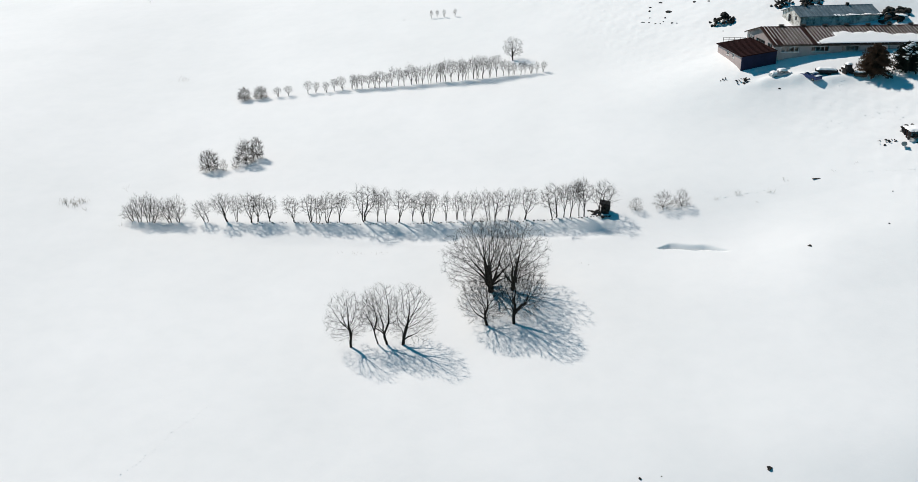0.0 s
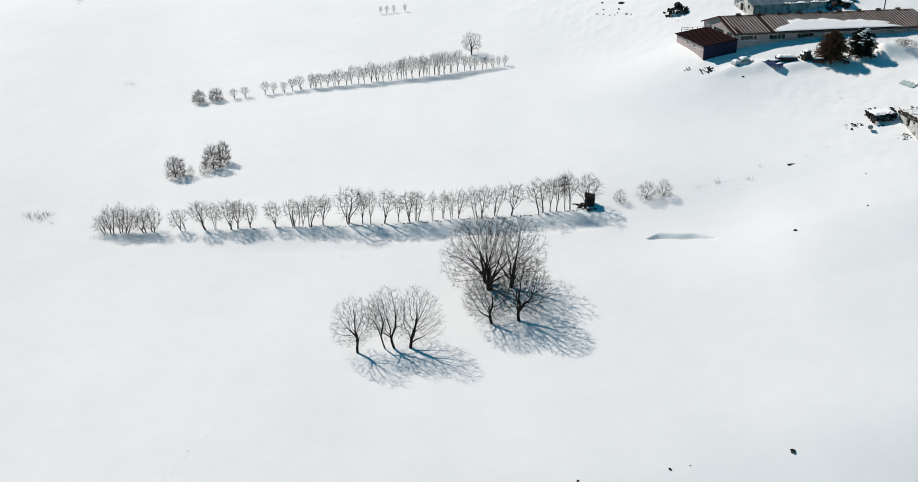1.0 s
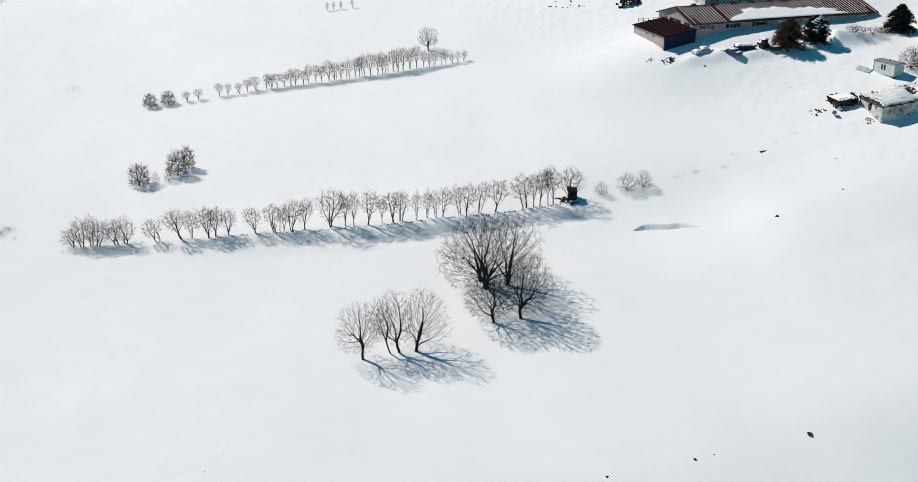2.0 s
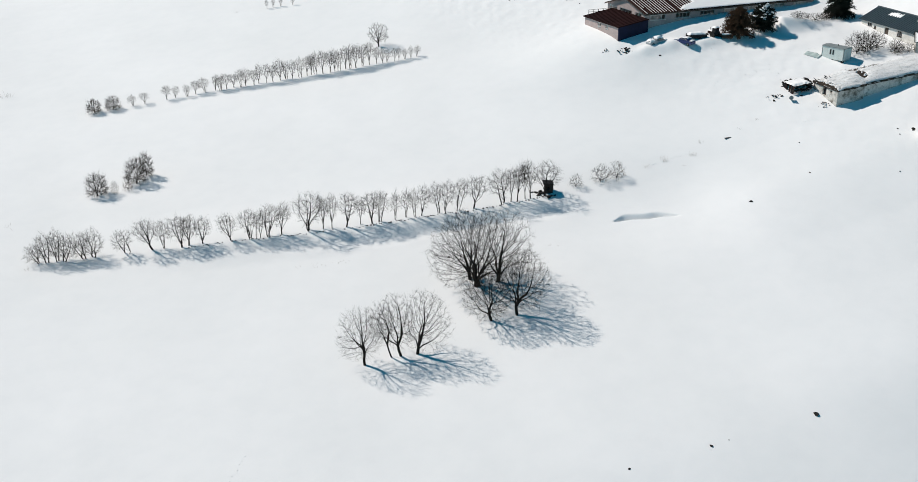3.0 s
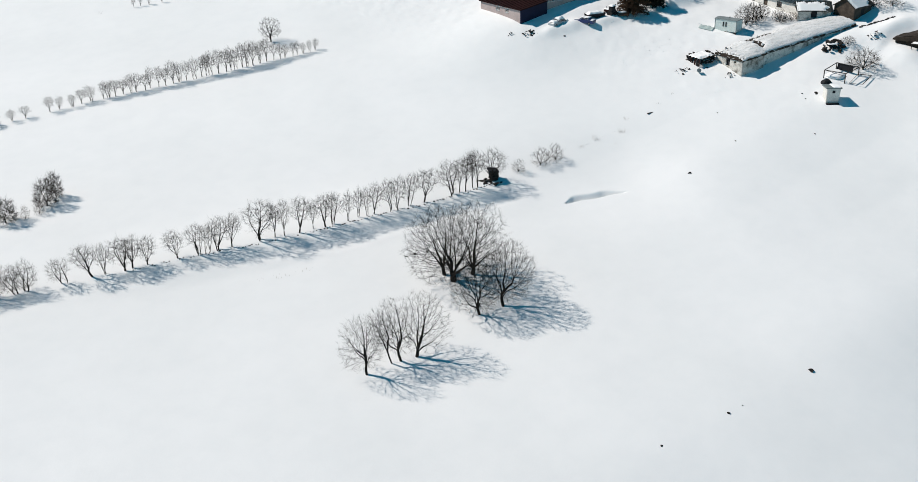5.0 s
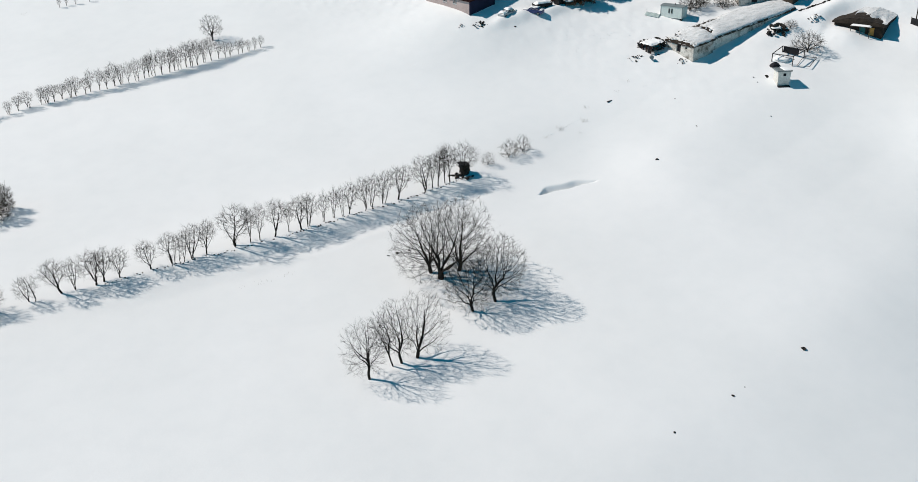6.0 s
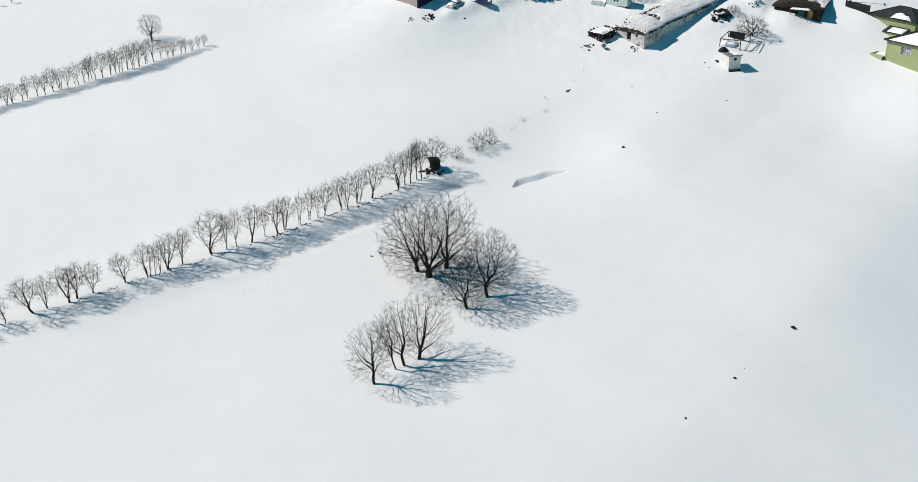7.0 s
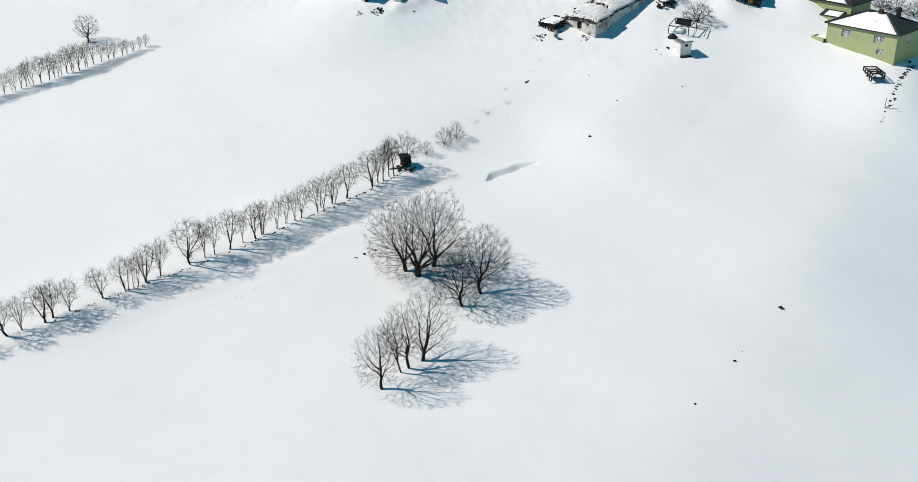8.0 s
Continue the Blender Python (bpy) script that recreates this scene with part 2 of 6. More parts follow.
def window(house, p, q, hole, lights=2, mat=None, curtain=False, back=0.0):
    """A window in the hole of a wall from p to q: frame, sill and panes."""
    p, q = Vector(p), Vector(q)
    along = (q - p).normalized()
    turn = math.degrees(math.atan2(along.y, along.x))
    a, b, c, d = hole
    at = p + along * a
    win = new("window")
    win.parent = house
    win.matrix_local = pose(at.x - along.y * back, at.y + along.x * back, c, 0, 0, turn)
    w, h, f = b - a, d - c, 0.15 if curtain else 0.09
    bm = bmesh.new()
    box(bm, 0, w, 0.06, 0.14, 0, f), box(bm, 0, w, 0.06, 0.14, h - f, h)
    for i in range(lights + 1):
        x = i * (w - f) / lights
        box(bm, x, x + f, 0.062, 0.138, f, h - f)
    part("frame", bm, mat or WHITE, win)
    part("sill", box(bmesh.new(), -0.08, w + 0.08, -0.08, 0.06, -0.07, 0.0), mat or WHITE, win)
    if curtain:
        # dark strips over the top and sides put the reveal's shade into colour
        s = 0.16
        bm = box(bmesh.new(), -s, w + s, -0.02, 0.05, h, h + s)
        box(bm, -s, 0, -0.02, 0.05, -s, h), box(bm, w, w + s, -0.02, 0.05, -s, h)
        part("surround", bm, IRON, win, "dark strips imitating the shade of the reveal")
        part("curtain", box(bmesh.new(), f, w - f, 0.16, 0.18, f, h - f), WHITE, win, "white net curtain")
    for i in range(lights):
        x = i * (w - f) / lights + f
        part("pane", box(bmesh.new(), x, x + (w - f) / lights - f, 0.09, 0.11, f, h - f), GLASS, win)
    return win


def waves(x, y, seed, lengths, each=7):
    """Uneven swells: many crossing waves of the given lengths, about -1 to 1."""
    rng = np.random.default_rng(seed)
    z = np.zeros_like(np.asarray(x, float))
    for size in lengths:
        for _ in range(each):
            turn, k, ph = rng.uniform(0, math.tau), rng.uniform(0.7, 1.4) * math.tau / size, rng.uniform(0, math.tau)
            z = z + np.sin((x * math.cos(turn) + y * math.sin(turn)) * k + ph)
    return z / (each * len(lengths)) ** 0.5


def snow_patch(name, parent, origin, eu, ev, nu, nv, step, depth, label="", mat=None):
    """A layer of snow on a plane: depth(u, v) metres thick, none where it is negative."""
    eu, ev, origin = Vector(eu).normalized(), Vector(ev).normalized(), Vector(origin)
    up = eu.cross(ev).normalized()
    if up.z < 0:
        up = -up
    us, vs = np.arange(0, nu + step * 0.5, step), np.arange(0, nv + step * 0.5, step)
    uu, vv = np.meshgrid(us, vs, indexing="ij")
    dd = depth(uu, vv)
    keep, verts, faces = {}, [], []
    for i in range(len(us) - 1):
        for j in range(len(vs) - 1):
            corners = [(i, j), (i + 1, j), (i + 1, j + 1), (i, j + 1)]
            if max(dd[c] for c in corners) <= 0:
                continue
            face = []
            for c in corners:
                if c not in keep:
                    keep[c] = len(verts)
                    verts.append(origin + eu * float(uu[c]) + ev * float(vv[c]) + up * (float(dd[c]) if dd[c] > 0 else -0.03))
                face.append(keep[c])
            faces.append(face if eu.cross(ev).z > 0 else face[::-1])
    me = bpy.data.meshes.new(name)
    me.from_pydata(verts, [], faces)
    return part_mesh(name, me, mat or SNOW, parent, label, True)


def rock_mesh(seed, flat=0.6):
    """An uneven boulder about one metre across."""
    rng = random.Random(seed)
    bm = bmesh.new()
    bmesh.ops.create_icosphere(bm, subdivisions=2, radius=0.5)
    off = Vector((rng.uniform(-50, 50), rng.uniform(-50, 50), rng.uniform(-50, 50)))
    for v in bm.verts:
        v.co *= 0.8 + 0.5 * noise.noise(v.co * 2.2 + off) + 0.25 * noise.noise(v.co * 5 + off)
        v.co.z *= flat
    me = bpy.data.meshes.new("stone")
    bm.to_mesh(me)
    bm.free()
    me.materials.append(STONE)
    return me


ROCKS = [rock_mesh(s, f) for s, f in ((1, 0.5), (2, 0.7), (3, 0.45), (4, 0.8))]


def rock(x, y, size, seed, sink=0.15, label="dark field stone half sunk in snow", group="", parent=None):
    rng = random.Random(seed * 7 + 3)
    ob = new("stone", ROCKS[seed % len(ROCKS)])
    s = [size * rng.uniform(0.8, 1.25), size * rng.uniform(0.7, 1.1), size * rng.uniform(0.8, 1.1)]
    z = float(ground(x, y)) - sink * size
    if parent:
        base = parent.matrix_world.translation
        ob.parent = parent
        ob.matrix_local = pose(x - base.x, y - base.y, z - base.z, rng.uniform(-12, 12), rng.uniform(-12, 12), rng.uniform(0, 360)) @ Matrix.Diagonal((*s, 1))
    else:
        ob.matrix_world = pose(x, y, z, rng.uniform(-12, 12), rng.uniform(-12, 12), rng.uniform(0, 360)) @ Matrix.Diagonal((*s, 1))
        tagged(ob, label, "stone", group)
    return ob


# ---- the snow-covered slope ----
def soft(v, a, b):
    v = np.asarray(v, float)
    return np.where(v > b, b + 0.9 * np.tanh((v - b) / 0.9), np.where(v < a, a - 0.9 * np.tanh((a - v) / 0.9), v))


def bump(x, y, cx, cy, sx, sy):
    return np.exp(-0.5 * (((x - cx) / sx) ** 2 + ((y - cy) / sy) ** 2))


def ramp(v, a, b):
    t = np.clip((v - a) / (b - a), 0, 1)
    return t * t * (3 - 2 * t)


def row_y(x):
    """The line of the willow row, along the upper bank of the ditch."""
    return 156.4 - 0.105 * (x + 4.6) + 0.35 * np.exp(-0.5 * ((x + 30) / 12) ** 2) + 0.9 * np.exp(-0.5 * ((x - 27) / 9) ** 2) - 0.85 * np.exp(-0.5 * ((x + 8) / 12) ** 2) - 0.65 * ramp(x, -42, -31) * (1 - 0.7 * ramp(x, 21, 25))


def ground(x, y):
    """Height of the snow."""
    u, v = soft((x - 20) / 100, -1.3, 0.9), soft((y - 130) / 100, -1.2, 1.5)
    z = 3.19 + 16.48 * v + 1.33 * v * v + 8.04 * u + 9.87 * u * v + 5.32 * u * u
    z = z + 2.6 * bump(x, y, 60, 195, 15, 9)                  # yard of the long pink barn
    z = z - 6.0 * bump(x, y, 114, 197, 15, 13)                # hollow behind the village
    z = z - 3.0 * bump(x, y, 94, 214, 11, 7)                  # behind the long barn
    z = z - 1.2 * bump(x, y, 106, 176, 4.5, 6.5)              # before the white house
    z = z + 2.8 * bump(x, y, 111, 107, 11, 9)                 # drift by the green house
    z = z + 0.7 * bump(x, y, 107, 154.5, 7, 2.5)              # drift along the stable
    z = z + 0.7 * bump(x, y, 66.3, 188.6, 2.0, 1.1)           # heaps thrown up in the yard
    z = z + 0.55 * bump(x, y, 61.0, 188.8, 2.2, 1.0) + 0.7 * bump(x, y, 73.4, 187.0, 3.0, 1.0)
    z = z + 2.2 * ramp(x, 89.6, 91.2) * np.exp(-0.5 * ((x - 91) / 6) ** 2) * bump(x, y, 91, 188.4, 1e6, 1.7)
    z = z + 1.0 * bump(x, y, 127, 133.5, 4.5, 4)
    z = z + 1.1 * bump(x, y, 118.5, 152.2, 4.5, 1.5)
    z = z + 0.8 * bump(x, y, 113.2, 144.4, 2.6, 2.6)
    z = z - 1.1 * bump(x, y, 44, 146, 14, 8)
    for cx, cy, length, wide, tall in ((101, 148.8, 1.8, 0.7, 0.16), (92.0, 143.9, 1.8, 0.7, 0.2), (112, 149.5, 2.4, 0.8, 0.3)):
        along, over = (x - cx) * 0.93 + (y - cy) * 0.36, (y - cy) * 0.93 - (x - cx) * 0.36            # wind ridges, steep on the lee side
        z = z + tall * np.exp(-0.5 * (along / length) ** 2) * np.where(over > 0, np.exp(-0.5 * (over / (1.8 * wide)) ** 2), np.exp(-0.5 * (over / (0.5 * wide)) ** 2))
    rise = np.logaddexp(0, (-62 - x) / 6) * 6                                                     # the field lifts a little at its western end
    z = z + 0.09 * (rise - np.logaddexp(0, (rise - 45) / 6) * 6)
    fold = y - (139.6 + 0.08 * (x - 54))                                                          # a low fold that runs from the ditch towards the block house
    z = z + 0.042 * np.maximum(13 - np.sqrt(fold * fold + 4), 0) * ramp(x, 40, 56) * (1 - ramp(x, 92, 104))
    z = z - 0.042 * np.minimum(np.logaddexp(0, -fold / 4) * 4, 24) * ramp(x, 40, 80) * (1 - ramp(x, 86, 108))       # below it the ground falls off more steeply
    edge = 93.9 + 0.045 * x + 0.0007 * x * x - y                                                  # the field's lower edge, where the slope falls away
    z = z - 0.12 * (np.logaddexp(0, edge / 2.5) * 2.5 - np.logaddexp(0, (edge - 36) / 4) * 4) * ramp(x, -25, 12) * (1 + 0.4 * ramp(x, 30, 60))
    d = y - row_y(x)
    bank = ramp(d, -7.5, 0.3) * np.exp(-((np.maximum(d - 1.0, 0) / 7) ** 2))                       # the bank on which the row stands
    z = z + 0.78 * bank * ramp(x, -48, -24) * (1 - 0.75 * ramp(x, 2, 16)) * (1 - ramp(x, 24, 32))
    lip = np.interp(x, (-40, -33, -25, -16, -6, 22, 30), (-3.3, -3.4, -3.7, -4.4, -5.7, -5.9, -5.2)) + 0.3 * np.sin(x * 0.45)
    deep = np.interp(x, (-44, -36, -20, -8, 20, 26, 31), (0.0, 0.12, 0.2, 0.36, 0.36, 0.26, 0.0))
    f = d / lip                                                                                   # the ditch below the row: a long shaded side and a lip of snow
    z = z - deep * np.clip((f - 0.06) / 0.58, 0, 1) * (1 - ramp(f, 0.62, 1.16))
    n = y - (143.4 - 0.225 * (x - 32) + 0.12 * np.sin(x * 1.3))                                   # open hole over the ditch: a sharp lower lip, a slanting upper side
    wide = 0.35 + 1.5 * ramp(x, 31.8, 34.5) * (1 - ramp(x, 39.0, 43.0))
    z = z - 0.95 * ramp(n, -0.05, 0.22) * (1 - ramp(n / wide, 0.2, 1.0)) * ramp(x, 31.8, 33.2) * (1 - ramp(x, 40.5, 43.0))
    return z


def steps(a, b, fine, far):
    """Even steps from a to b, widening outside as far as the horizon."""
    mid = list(np.arange(a, b + fine * 0.5, fine))
    out, gap = [], fine
    while not out or out[-1] < far:
        gap *= 1.22
        out.append((out[-1] if out else 0) + gap)
    return np.array([a - o for o in reversed(out)] + mid + [b + o for o in out])


def make_ground():
    xs, ys = steps(-100, 136, 0.55, 2500), steps(64, 262, 0.55, 2500)
    finer = lambda v, lo, hi, gap: np.concatenate([v[v < lo], np.arange(lo, hi, gap), v[v >= hi]])
    xs, ys = finer(xs, 30.5, 44.0, 0.25), finer(ys, 140.2, 146.0, 0.12)
    gx, gy = np.meshgrid(xs, ys, indexing="ij")
    gz = ground(gx, gy)
    near = np.exp(-((gx - 20) / 220) ** 4 - ((gy - 160) / 180) ** 4)
    gz = gz + near * 0.035 * waves(gx, gy, 4, (40, 17))
    village = ramp(gx + 0.55 * gy, 140, 172) * ramp(gy, 128, 150) * (1 - 0.6 * bump(gx, gy, 96, 140, 14, 14))
    gz = gz + near * village * (0.024 * waves(gx, gy, 9, (7, 3.5)) + 0.022 * waves(gx, gy, 10, (2.3, 1.5)) + 0.07 * np.maximum(waves(gx, gy, 12, (4.2, 2.6)) - 1.0, 0))
    far = np.hypot(gx - 20, gy - 150)
    gz = gz + ramp(far, 400, 2200) * 60 * waves(gx, gy, 21, (1900, 900), 4)
    nx, ny = len(xs), len(ys)
    verts = np.stack([gx, gy, gz], -1).reshape(-1, 3)
    i, j = np.meshgrid(np.arange(nx - 1), np.arange(ny - 1), indexing="ij")
    a = (i * ny + j).ravel()
    faces = np.stack([a, a + ny, a + ny + 1, a + 1], -1)
    me = bpy.data.meshes.new("ground")
    me.vertices.add(len(verts))
    me.vertices.foreach_set("co", verts.ravel())
    me.loops.add(faces.size)
    me.loops.foreach_set("vertex_index", faces.ravel())
    me.polygons.add(len(faces))
    me.polygons.foreach_set("loop_start", np.arange(0, faces.size, 4))
    me.update(calc_edges=True)
    me.materials.append(SNOW)
    me.shade_smooth()
    return tagged(new("ground", me), "smooth wind-packed snow over a sloping meadow", "snow field", kind="structure")


make_ground()


# ---- bare trees ----
def tubes_mesh(name, strands, sides):
    """Tapered tubes through strands of (points, radii), of any lengths, as one mesh."""
    verts, faces, base = [], [], 0
    by_len = {}
    for pts, rad in strands:
        by_len.setdefault(len(pts), []).append((pts, rad))
    for n, group in sorted(by_len.items()):
        p = np.array([[tuple(v) for v in pts] for pts, _ in group])
        r = np.array([rad for _, rad in group])
        t = np.gradient(p, axis=1)
        t /= np.linalg.norm(t, axis=2, keepdims=True) + 1e-9
        ref = np.where(np.abs(t[..., 2:3]) > 0.9, np.array([1.0, 0, 0]), np.array([0, 0, 1.0]))
        a = np.cross(t, ref)
        a /= np.linalg.norm(a, axis=2, keepdims=True) + 1e-9
        b = np.cross(t, a)
        ang = np.arange(sides) * math.tau / sides
        ring = p[:, :, None] + r[:, :, None, None] * (np.cos(ang)[:, None] * a[:, :, None] + np.sin(ang)[:, None] * b[:, :, None])
        m = len(group)
        verts.append(ring.reshape(-1, 3))
        k, s, c = np.meshgrid(np.arange(m), np.arange(n - 1), np.arange(sides), indexing="ij")
        c2 = (c + 1) % sides
        at = lambda row, col: base + (k * n + row) * sides + col
        faces.append(np.stack([at(s, c), at(s, c2), at(s + 1, c2), at(s + 1, c)], -1).reshape(-1, 4))
        base += m * n * sides
    verts, faces = np.concatenate(verts), np.concatenate(faces)
    me = bpy.data.meshes.new(name)
    me.vertices.add(len(verts))
    me.vertices.foreach_set("co", verts.ravel())
    me.loops.add(faces.size)
    me.loops.foreach_set("vertex_index", faces.ravel())
    me.polygons.add(len(faces))
    me.polygons.foreach_set("loop_start", np.arange(0, faces.size, 4))
    me.update(calc_edges=True)
    me.shade_smooth()
    return me


def bare_tree(name, seed, height, low, spread, off=(0.0, 0.0), fork=1.5, girth=0.2, limbs=5, tips=700, twigs=2400, twig=0.0036, twig_len=0.85, stems=1, bush=False, lean=0.0, belly=0.37, rise=0.10, wander=0.11, stout=0.7, hold=0.9):
    """A leafless tree at the origin. A trunk, or several stems, forks into limbs; these grow towards free room in a rounded, uneven crown and divide again and
    again, and each is as thick as what it bears. height, low: the crown's top and lowest twigs; spread: its half width; off: how far its middle lies from the foot."""
    rng = np.random.default_rng(seed)
    if bush:
        mid, semi = np.array([off[0], off[1], height * 0.32]), np.array([spread, spread, height * 0.68])
    else:
        mid, semi = np.array([off[0], off[1], low + (height - low) * belly]), np.array([spread, spread, (height - low) * (1 - belly)])
    semi = np.maximum(semi - 0.4 * twig_len, semi * 0.6)

    def unit(v):
        return v / (np.linalg.norm(v) + 1e-9)

    # free room: points in the crown, thicker towards its outline
    goals = []
    shift = Vector((seed * 3.7, seed * 1.3, seed * 0.7))
    while len(goals) < tips:
        d = unit(rng.normal(0, 1, 3))
        r = rng.random() ** 0.38 * (1.06 + 0.16 * noise.noise(Vector(d) * 1.6 + shift) + 0.10 * noise.noise(Vector(d) * 4.0 + shift))
        p = mid + semi * d * r
        if p[2] > low + 0.10 * math.hypot(p[0], p[1]) * (0 if bush else 1):
            goals.append(p)
    goals = np.array(goals)
    reach = 0.72 * (4.2 * semi[0] * semi[1] * semi[2] * 0.8 / tips) ** (1 / 3)
    step = 0.46 * reach

    pos, parent, way, stem_of = [], [], [], []

    def add(p, par, d, stem):
        pos.append(p)
        parent.append(par)
        way.append(d)
        stem_of.append(stem)
        return len(pos) - 1

    golden = math.pi * (3 - math.sqrt(5))
    ends = []
    for k in range(stems):
        turn = k * golden + rng.uniform(-0.4, 0.4)
        side = np.array([math.cos(turn), math.sin(turn), 0.0])
        p = np.array([0, 0, -0.4]) + (side * rng.uniform(0.05, 0.22) * spread * 0.5 if stems > 1 else 0)
        d = unit(np.array([off[0] * 0.10 + lean, off[1] * 0.10, 1.0]) + (side * rng.uniform(0.15, 1.2 if bush else 0.4) if stems > 1 else 0))
        last, n = -1, max(4, int((fork + 0.4) / 0.35))
        bend = rng.normal(0, 0.17, 3) * [1, 1, 0]
        for j in range(n + 1):
            last = add(p, last, d, k)
            d = unit(d + bend * (1 if j < n / 2 else -1) / n * 2 + rng.normal(0, 0.05, 3))
            p = p + d * (fork + 0.4) / n
        ends.append(last)
    trunk_count = len(pos)
    total = limbs * stems
    for k in range(total):
        base = ends[k % stems] - (0 if k < stems or rng.random() < 0.5 or fork < 0.8 else 1)
        f = (k // stems + 0.5) / limbs
        z = 0.9 - 0.8 * f
        a = k * golden + rng.uniform(-0.4, 0.4)
        ring = math.sqrt(max(0.0, 1 - z * z))
        goal = mid + semi * np.array([ring * math.cos(a), ring * math.sin(a), z])
        d = unit(unit(goal - pos[base]) + [0, 0, 0.15])
        p, last = pos[base] + d * step, base
        for j in range(max(3, int(0.3 * np.linalg.norm(goal - pos[base]) / step))):
            last = add(p, last, d, stem_of[base])
            d = unit(d + rng.normal(0, wander, 3))
            p = p + d * step

    near_d, near_i, fresh = np.full(len(goals), 1e9), np.zeros(len(goals), int), list(range(trunk_count - 1, len(pos)))
    kids = {}
    for _ in range(160):
        pts = np.array([pos[i] for i in fresh])
        gap = (goals ** 2).sum(1)[:, None] + (pts ** 2).sum(1)[None] - 2 * goals @ pts.T
        best = gap.argmin(1)
        dist = np.sqrt(np.maximum(gap[np.arange(len(goals)), best], 0))
        closer = dist < near_d
        near_d[closer], near_i[closer] = dist[closer], np.array(fresh)[best[closer]]
        keep = near_d > reach
        goals, near_d, near_i = goals[keep], near_d[keep], near_i[keep]
        if not len(goals):
            break
        fresh = []
        at = np.array(pos)
        to = goals - at[near_i]
        to /= np.linalg.norm(to, axis=1, keepdims=True)
        pull = np.zeros((len(pos), 3))
        np.add.at(pull, near_i, to)
        for i in np.unique(near_i):
            d = unit(unit(pull[i]) + hold * way[i] + rng.normal(0, wander, 3) + [0, 0, rise])
            grown = kids.setdefault(i, [])
            if len(grown) >= 3 or any(d @ e > 0.93 for e in grown):
                continue
            grown.append(d)
            fresh.append(add(pos[i] + d * step, i, d, stem_of[i]))
        if not fresh:
            break

    pos, parent = np.array(pos), np.array(parent)
    count = len(pos)
    children = [[] for _ in range(count)]
    for i in range(count):
        if parent[i] >= 0:
            children[parent[i]].append(i)
    load = np.zeros(count)
    for i in range(count - 1, -1, -1):
        load[i] = max(load[i], 1.0)
        if parent[i] >= 0:
            load[parent[i]] += load[i]
    root = max(load[i] for i in range(count) if parent[i] < 0)
    tip = twig * 1.3
    rad = tip * load ** (math.log(girth / stems ** 0.45 / tip) / math.log(root))
    rad = rad * (1 + stout * np.clip((np.log(load / root) + 5.0) / 2.5, 0, 1) * (np.arange(count) >= trunk_count))       # limbs stay stout well out into the crown
    heavy = [max(c, key=lambda j: load[j]) if c else -1 for c in children]
    for _ in range(2):                                     # ease the kinks
        for i in range(trunk_count, count):
            if heavy[i] >= 0:
                pos[i] = 0.5 * pos[i] + 0.25 * (pos[parent[i]] + pos[heavy[i]])

    trunks, limb_list, fine, owner = [], [], [], {}
    for i in range(count):
        if parent[i] < 0:
            run = [i]
            while heavy[run[-1]] >= 0 and heavy[run[-1]] < trunk_count:
                run.append(heavy[run[-1]])
            r = rad[run].copy()
            r[0] *= 1.3
            trunks.append((pos[run], r))
    heads = [i for i in range(trunk_count, count) if parent[i] < trunk_count or heavy[parent[i]] != i]
    for i in heads:
        run = [parent[i], i]
        while heavy[run[-1]] >= 0:
            run.append(heavy[run[-1]])
        r = rad[run].copy()
        r[0] = min(r[0], r[1] * 1.15)
        strand = (pos[run], r)
        if rad[i] < twig * 2.6:
            fine.append(strand)
            continue
        if parent[i] < trunk_count:
            limb_list.append([strand])
            mine = len(limb_list) - 1
        else:
            mine = owner[parent[i]]
            limb_list[mine].append(strand)
        for j in run[1:]:
            owner[j] = mine
    thin = np.array([i for i in range(trunk_count, count) if rad[i] < twig * 3.2])
    chance = np.where([not children[i] for i in thin], 3.0, 1.0)
    for i in rng.choice(thin, twigs, p=chance / chance.sum()):
        along = unit(pos[i] - pos[parent[i]])
        p = pos[i] - along * rng.uniform(0, step)
        e = unit(along + rng.normal(0, 0.30, 3) + 0.25 * unit((p - mid) / semi) + [0, 0, 0.12])
        ln = twig_len * rng.uniform(0.35, 1.1)
        m = p + e * ln * 0.5
        fine.append((np.array([p, m, m + unit(e + rng.normal(0, 0.12, 3) + [0, 0, 0.08]) * ln * 0.5]), twig * np.array([1.0, 0.8, 0.5])))

    tree = new(name)
    tree.empty_display_size = 0.3
    for t in trunks:
        part_mesh("trunk", tubes_mesh("trunk", [t], 8), BARK, tree)
    for strands in limb_list:
        part_mesh("limb", tubes_mesh("limb", strands, 4), BARK if not bush else TWIG, tree)
    tagged(part_mesh("crown", tubes_mesh("crown", fine, 3), TWIG, tree, "haze of fine leafless twigs"), kind="stuff")
    return tree


def set_down(tree, x, y, label, category="tree", group="", turn=0.0, scale=(1, 1, 1)):
    tree.matrix_world = pose(x, y, float(ground(x, y)), 0, 0, turn) @ Matrix.Diagonal((*scale, 1))
    return tagged(tree, label, category, group)


